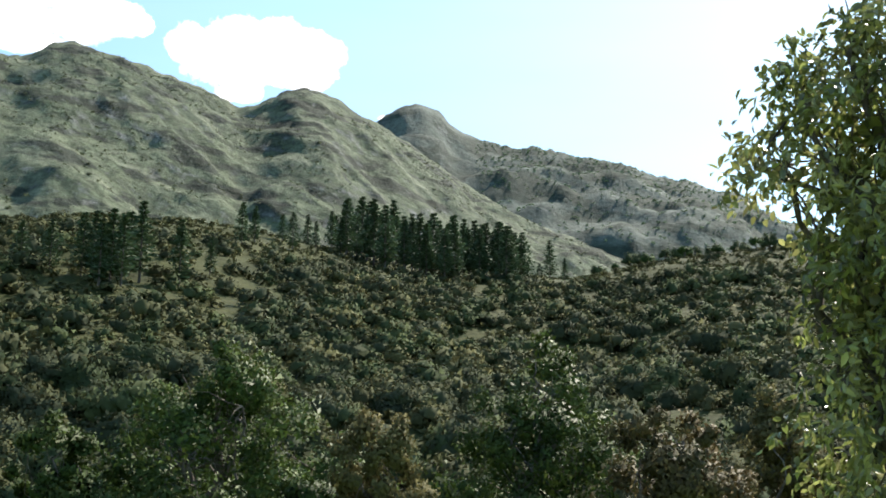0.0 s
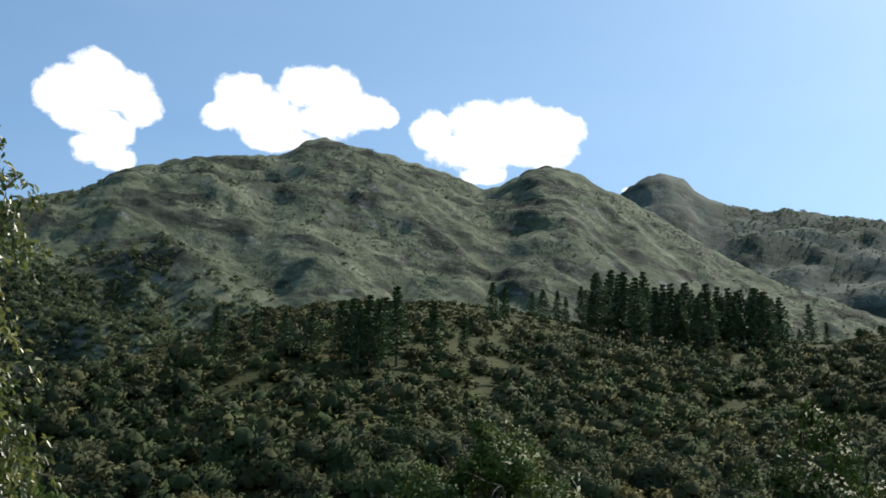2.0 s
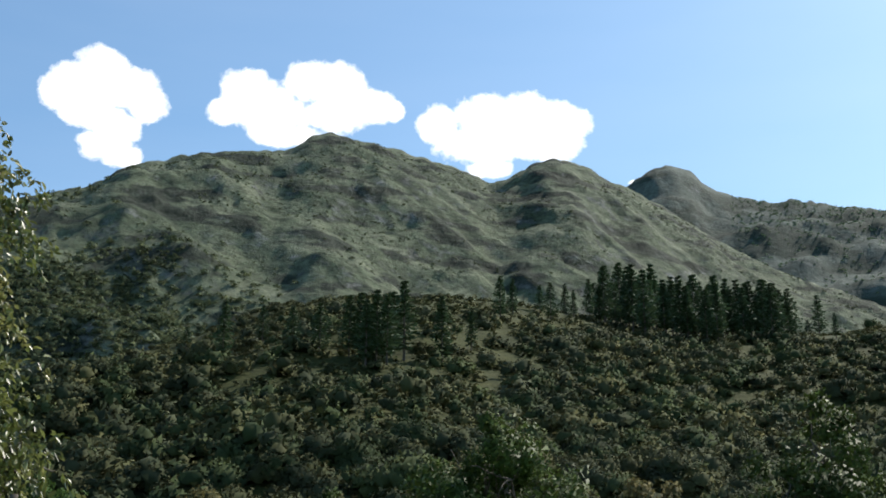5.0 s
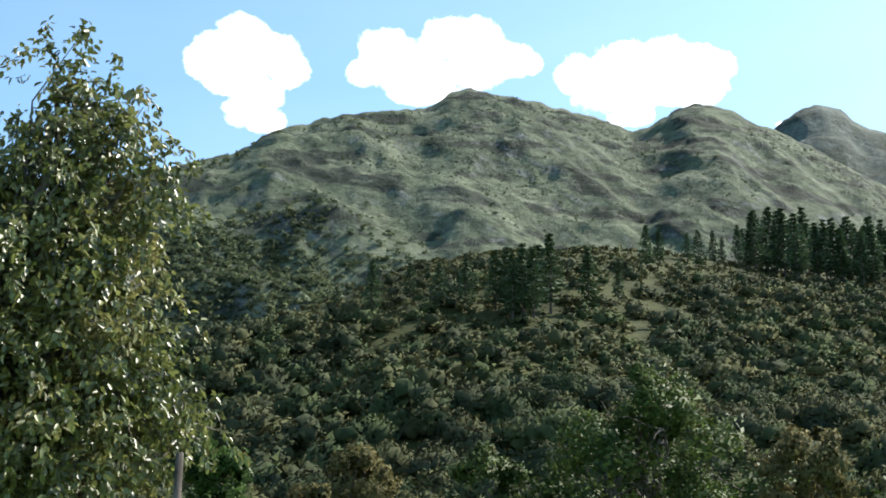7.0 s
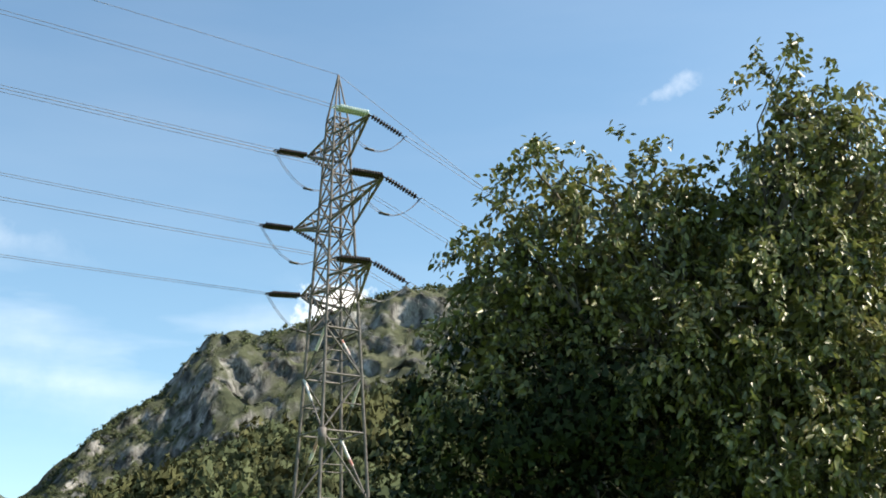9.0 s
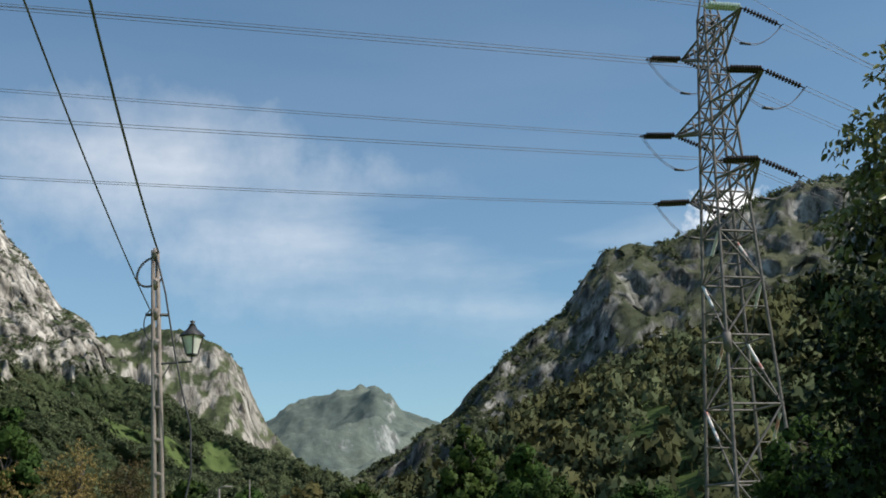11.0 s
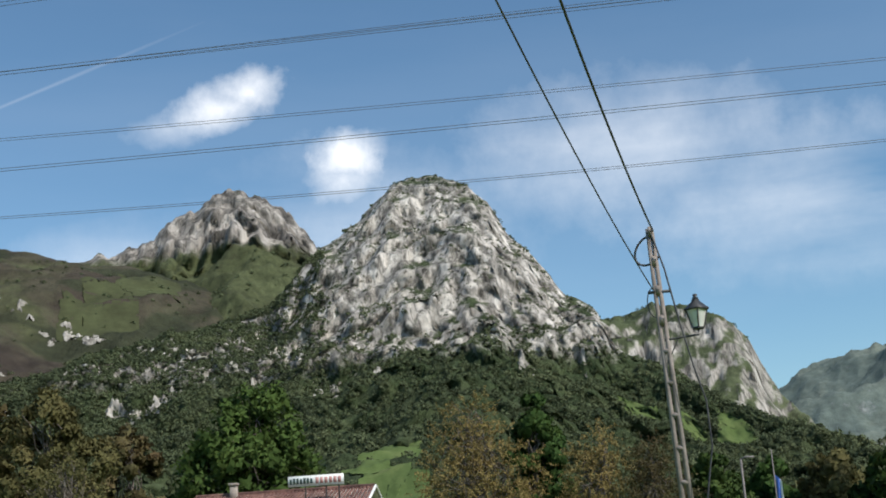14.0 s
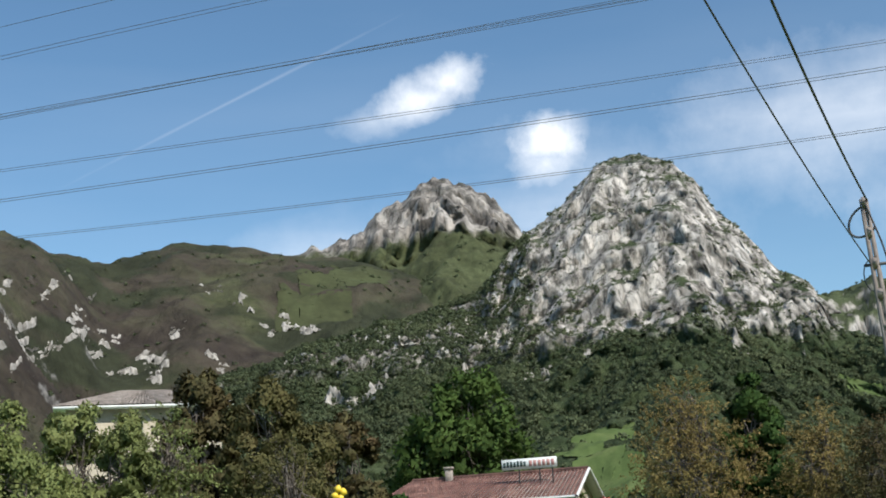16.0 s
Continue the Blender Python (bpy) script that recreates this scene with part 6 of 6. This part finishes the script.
    solid("banner", [block(L - 3.4, -0.1, 1.6, L - 3.1, -0.055, 3.6)], TEAL, ob, "dark narrow hanging banner")
    for x in (L - 6.05, L - 2.1):
        solid("ornament", [tube([(x + 1.15 * t, -0.03, 3.3 + 0.06 * math.cos(t * 12.5)) for t in np.linspace(0, 1, 22)], [0.045] * 22, 5)], IRON, ob, "dark scrolled wall ornament")
    solid("notice", [block(L - 0.75, -0.1, 2.75, L - 0.25, -0.02, 3.35)], ORANGE, ob, "ochre notice board")
    solid("sign_box", [block(L + 0.2, depth + 0.1, 3.35, L + 0.75, depth + 0.6, 4.15)], RED, ob, "red box sign at the gable")
    rng2 = np.random.default_rng(5)
    c = np.stack([np.full(900, L - 0.08), rng2.uniform(0.6, 6.4, 900), rng2.uniform(0.2, 4.4, 900)], -1)
    c = c[(c[:, 2] < 1.7 + 2.8 * np.exp(-((c[:, 1] - 2.8) / 1.7) ** 2)) & (c[:, 2] < 5.3 - np.abs(c[:, 1] - 3.6) * 0.5)]
    c[:, 0] += rng2.uniform(0, 0.35, len(c))
    solid("vine", [leaves(rng2, c, rng2.normal(0, 1, c.shape) + [0, 0, -0.7], rng2.normal(0, 0.5, c.shape) + [0.9, -0.3, 0.5], 0.26, 0.2, False)], LEAF_GREEN, ob, "green climbing vine on the gable")
    return ob


bar = make_bar()


def make_roof_sign():
    ob = thing("roof_sign", (0, 0, 0), "long white sign board on posts above the roof", "sign")
    fwd, right = ray(104, 0), ray(14, 0)
    lw = -right * math.cos(radians(15)) + fwd * math.sin(radians(15))
    set_axes(ob, spot(103.8, 72.6, 0.0), -lw)
    z0 = 5.62
    board = solid("board", [block(0, -0.03, z0 + 0.25, 3.25, 0.03, z0 + 0.85)], WHITE, ob, "white board")
    for k in range(7):
        h = 0.3 if k % 3 else 0.26
        child("letter_bar", fast_mesh("letter_bar", *block(0.1 + 0.2 * k, -0.045, z0 + 0.4, 0.24 + 0.2 * k, -0.034, z0 + 0.42 + h, 0.003), LETTER_DARK), board, "dark green lettering bar")
    for k in range(6):
        child("letter_bar", fast_mesh("letter_bar", *block(1.62 + 0.26 * k, -0.045, z0 + 0.38, 1.8 + 0.26 * k, -0.034, z0 + 0.72, 0.003), LETTER_RED), board, "faded red lettering bar")
    for x in (1.0, 2.2, 2.95):
        solid("post", [beam((x, 0.06, z0 - 1.2), (x, 0.06, z0 + 0.5), 0.06)], IRON, ob)
    return ob


make_roof_sign()


def parasol(bearing, dist, top, radius, mat, label):
    ob = thing("parasol", spot(bearing, dist), label, "parasol", "terrace parasols", bearing)
    solid("pole", [capped([(0, 0, 0), (0, 0, top)], [0.03, 0.025], 8)], WHITE, ob)
    solid("base", [capped([(0, 0, 0), (0, 0, 0.1)], [0.3, 0.26], 12)], CONCRETE, ob)
    vs = [(0, 0, top)]
    for r, z in ((0.5, 0.3), (1.0, 0.62), (1.0, 0.86)):
        for k in range(8):
            a = 2 * math.pi * k / 8
            vs.append((math.cos(a) * radius * r, math.sin(a) * radius * r, top - z * radius * 0.6))
    fs = [(0, 1 + k, 1 + (k + 1) % 8) for k in range(8)]
    for j in (0, 1):
        fs += [(1 + j * 8 + k, 9 + j * 8 + k, 9 + j * 8 + (k + 1) % 8, 1 + j * 8 + (k + 1) % 8) for k in range(8)]
    child("canopy", mesh_of("canopy", vs, fs, mat), ob)
    for k in range(8):
        a = 2 * math.pi * k / 8
        solid("rib", [tube([(0, 0, top - 0.02), (math.cos(a) * radius, math.sin(a) * radius, top - 0.62 * radius * 0.6 - 0.02)], [0.012, 0.012], 4)], WHITE, ob)


parasol(97.9, 63, 2.95, 1.9, BLUE_CLOTH, "blue patterned parasol on the terrace")
parasol(98.8, 66, 2.9, 1.3, BLUE_CLOTH, "dark blue parasol beside the house")
parasol(96.0, 60, 2.75, 1.35, WHITE_CLOTH, "white parasol on the terrace")
parasol(99.2, 61, 2.35, 0.7, RED, "red parasol beside the house")
parasol(100.7, 60, 2.75, 0.62, WHITE_CLOTH, "cream parasol by the corner of the house")


def make_cream_house():
    ob = thing("house", (0, 0, 0), "tall cream house with a weathered hipped roof behind the trees", "house")
    D = 76.0
    fwd, right = ray(121, 0), ray(31, 0)
    set_axes(ob, spot(123.2, D), right)
    L, W, eave, ridge = 9.0, 7.5, 11.0, 12.4
    openings = [(0.9, 9.2, 1.7, 10.3), (3.4, 9.0, 4.4, 10.4), (6.0, 9.0, 7.0, 10.4)]
    cuts = sorted({0.0, L, *[v for x0, _, x1, _ in openings for v in (x0, x1)]})
    strips = []
    for a, b in zip(cuts, cuts[1:]):
        hole = next(((z0, z1) for x0, z0, x1, z1 in openings if x0 <= a and b <= x1), None)
        if hole:
            strips += [block(a, 0, -0.2, b, 0.3, hole[0], 0), block(a, 0, hole[1], b, 0.3, eave, 0)]
        else:
            strips.append(block(a, 0, -0.2, b, 0.3, eave, 0))
    for s in strips:
        solid("wall_section", [s], PLASTER, ob)
    solid("side_wall", [block(0, 0.3, -0.2, 0.3, W, eave), block(L - 0.3, 0.3, -0.2, L, W, eave), block(0.3, W - 0.3, -0.2, L - 0.3, W, eave)], PLASTER, ob)
    for x0, z0, x1, z1 in openings:
        w = child("window", fast_mesh("window", *joined([beam((x0, 0.1, z0), (x1, 0.1, z0), 0.06), beam((x0, 0.1, z1), (x1, 0.1, z1), 0.06), beam((x0, 0.1, z0), (x0, 0.1, z1), 0.06), beam((x1, 0.1, z0), (x1, 0.1, z1), 0.06), beam(((x0 + x1) / 2, 0.1, z0), ((x0 + x1) / 2, 0.1, z1), 0.04)]), WHITE), ob)
        child("pane", fast_mesh("pane", *block(x0 + 0.02, 0.14, z0, x1 - 0.02, 0.16, z1, 0.004), DARK_GLASS), w)
    o = 0.7
    A, B, C, E2 = (-o, -o, eave), (L + o, -o, eave), (L + o, W + o, eave), (-o, W + o, eave)
    P, Q = (3.2, W / 2, ridge), (L - 3.2, W / 2, ridge)
    solid("roof", [tile_slope(A, B, Q, P, 40, 10), tile_slope(C, E2, P, Q, 40, 10), tile_slope(E2, A, P, (3.2, W / 2 + 0.02, ridge), 30, 10), tile_slope(B, C, (L - 3.2, W / 2 + 0.02, ridge), Q, 30, 10)], GREY_TILE, ob, "weathered grey-brown roof tiles")
    solid("eaves", [block(-o, -o, eave - 0.16, L + o, W + o, eave - 0.02)], WHITE, ob)
    solid("terrace", [block(-0.2, -2.6, -0.2, L - 0.5, -0.02, 7.6), block(-0.3, -2.7, 7.6, L - 0.4, -2.5, 8.3)], PLASTER, ob, "lower white terrace block")


make_cream_house()


# ---- roadside things ----
def road_sign(bearing, dist, top):
    ob = thing("warning_sign", spot(bearing, dist), "triangular warning sign with a red border", "road sign", turn=radians(bearing))
    solid("post", [capped([(0, 0, 0), (0, 0, top - 0.1)], [0.035, 0.035], 8)], STEEL, ob)
    for name, s, y, mat in (("border", 0.25, -0.045, RED), ("face", 0.17, -0.055, WHITE)):
        v = []
        for yy in (y, y + 0.02):
            v += [(-s, yy, top - 0.3 - s * 0.577 + 0.0), (s, yy, top - 0.3 - s * 0.577), (0, yy, top - 0.3 + s * 1.155)]
        child(name, mesh_of(name, v, [(0, 1, 2), (5, 4, 3), (0, 3, 4, 1), (1, 4, 5, 2), (2, 5, 3, 0)], mat), ob)
    solid("symbol", [block(-0.03, -0.07, top - 0.38, 0.03, -0.058, top - 0.24, 0.01)], IRON, ob)


road_sign(76.35, 40, 2.45)
ob = thing("flagpole", spot(82.1, 62), "thin grey flagpole with a hanging blue and white flag", "flagpole", turn=radians(82))
solid("pole", [capped([(0, 0, 0), (0, 0, 5.6)], [0.045, 0.03], 8)], STEEL, ob)
fv = []
for i in range(7):
    for j in range(10):
        fv.append((0.05 + 0.045 * i, 0.05 * math.sin(i * 1.7 + j * 0.3), 4.4 - 0.13 * j - 0.05 * i))
child("flag", mesh_of("flag", fv[:50], grid_faces(5, 10), material("flag_blue", [(0.05, 0.12, 0.45), (0.08, 0.18, 0.55)], 4, rough=0.8), True), ob, "limp blue flag cloth")
child("flag_stripe", mesh_of("flag_stripe", [(x + 0.0, y, z) for x, y, z in fv[40:]], grid_faces(3, 10), WHITE_CLOTH, True), ob, "white flag edge")
for b, d, h in ((83.45, 58, 5.0),):
    ob = thing("road_lamp", spot(b, d), "thin grey road lamp post with a small head", "street lamp", "road lamps", radians(b))
    solid("pole", [capped([(0, 0, 0), (0, 0, h)], [0.07, 0.05], 8)], STEEL, ob)
    solid("head", [capped([(0, 0, h), (0.25, 0, h + 0.08), (0.6, 0, h + 0.06)], [0.04, 0.06, 0.045], 8)], STEEL, ob)
ob = thing("van", spot(83.9, 62), "white delivery van parked beside the road", "van", turn=radians(83 + 52))
solid("body", [block(-2.3, -0.95, 0.35, 1.4, 0.95, 2.35, 0.18), block(1.35, -0.92, 0.35, 2.5, 0.92, 1.35, 0.2), block(1.3, -0.88, 1.3, 2.0, 0.88, 2.1, 0.2)], WHITE, ob)
solid("windscreen", [block(1.6, -0.8, 1.4, 2.03, 0.8, 1.95, 0.1)], DARK_GLASS, ob)
for x in (-1.5, 1.7):
    for y in (-0.9, 0.9):
        w = solid("wheel", [capped([(x, y - 0.11, 0.34), (x, y + 0.11, 0.34)], [0.34, 0.34], 16)], RUBBER, ob)
        child("rim", fast_mesh("rim", *capped([(x, y - 0.125, 0.34), (x, y + 0.125, 0.34)], [0.19, 0.19], 12), STEEL), w)
ob = thing("direction_board", spot(84.1, 57), "blank grey back of a direction board", "road sign", turn=radians(84))
solid("board", [block(-0.5, -0.03, 1.5, 0.45, 0.03, 2.5, 0.02)], CONCRETE, ob)
for x in (-0.35, 0.3):
    solid("post", [capped([(x, 0.06, 0), (x, 0.06, 2.4)], [0.03, 0.03], 6)], STEEL, ob)
ob = thing("chevron_board", spot(79.2, 52), "white chevron boards on two grey posts", "road sign", turn=radians(79))
for k in range(4):
    solid("chevron", [beam((-0.3 + 0.2 * k, -0.03, 1.6), (-0.2 + 0.2 * k, -0.03, 1.72), 0.035), beam((-0.2 + 0.2 * k, -0.03, 1.72), (-0.3 + 0.2 * k, -0.03, 1.84), 0.035)], WHITE, ob)
for x in (-0.35, 0.45):
    solid("post", [capped([(x, 0, 0), (x, 0, 1.8)], [0.03, 0.03], 6)], STEEL, ob)
ob = thing("handrail", spot(75.0, 40), "white sloping handrail beside the road", "railing", turn=radians(75))
for z in (0.9, 1.25, 1.6):
    solid("rail", [tube([(-1.9, 0, z - 0.25), (1.8, 0, z + 0.15)], [0.04, 0.04], 8)], WHITE, ob)
for k in range(5):
    x = -1.8 + 0.9 * k
    solid("post", [capped([(x, 0.05, 0), (x, 0.05, 1.55 + 0.1 * k)], [0.03, 0.03], 6)], WHITE, ob)


def car(bearing, dist, turn, label):
    ob = thing("car", spot(bearing, dist), label, "car", turn=turn)
    solid("body", [block(-2.1, -0.85, 0.3, 2.1, 0.85, 0.9, 0.25), block(-1.7, -0.83, 0.85, 1.3, 0.83, 0.98, 0.25)], CAR_GREY, ob)
    v = []
    for z, x0, x1, y in ((0.95, -1.6, 1.25, 0.78), (1.42, -1.15, 0.55, 0.62)):
        v += [(x0, -y, z), (x1, -y, z), (x1, y, z), (x0, y, z)]
    child("glasshouse", mesh_of("glasshouse", v, [(0, 1, 5, 4), (1, 2, 6, 5), (2, 3, 7, 6), (3, 0, 4, 7)], DARK_GLASS), ob)
    solid("roof", [block(-1.2, -0.64, 1.42, 0.6, 0.64, 1.5, 0.1)], WHITE, ob)
    for x in (-1.3, 1.35):
        for y in (-0.8, 0.8):
            w = solid("wheel", [capped([(x, y - 0.1, 0.31), (x, y + 0.1, 0.31)], [0.31, 0.31], 16)], RUBBER, ob)
            child("rim", fast_mesh("rim", *capped([(x, y - 0.11, 0.31), (x, y + 0.11, 0.31)], [0.18, 0.18], 12), STEEL), w)


car(91.8, 48, radians(150), "dark car with a pale roof parked under the trees")
ob = thing("pinwheel", spot(111.25, 28), "yellow plastic pinwheel on a thin pole", "pinwheel", turn=radians(111))
solid("pole", [capped([(0, 0, 0), (0, 0, 3.0)], [0.025, 0.02], 6)], STEEL, ob)
for a in (0.3, 1.7, 3.6, 5.0):
    c = np.array([0.1 * math.cos(a), -0.05, 2.95 + 0.1 * math.sin(a)])
    solid("petal", [capped([c - [0.05, 0.015, 0.03], c + [0.05, 0.015, 0.03]], [0.075, 0.085], 8)], YELLOW, ob)
ob = thing("fence_post", spot(31.2, 11.3), "weathered grey wooden fence post", "post")
solid("post", [capped([(0, 0, 0), (0.02, 0, 1.6), (0.0, 0, 3.1)], [0.045, 0.04, 0.036], 8)], BARK, ob)

# low tiled shed behind the walnut tree
ob = thing("shed", (0, 0, 0), "low shed with a faded red tiled roof beside the walnut tree", "shed")
set_axes(ob, spot(37.5, 12.6), ray(-56, 0))
solid("roof", [tile_slope((-0.2, -0.3, 2.25), (1.35, -0.3, 2.25), (1.35, 1.2, 2.72), (-0.2, 1.2, 2.72), 9, 5)], TILE, ob, "faded red clay tiles")
for s in (block(0, 0, -0.1, 1.15, 0.15, 2.24), block(0, 0.15, -0.1, 0.15, 1.1, 2.24), block(1.0, 0.15, -0.1, 1.15, 1.1, 2.24), block(0.15, 0.95, -0.1, 1.0, 1.1, 2.24)):
    solid("wall", [s], PLASTER, ob)
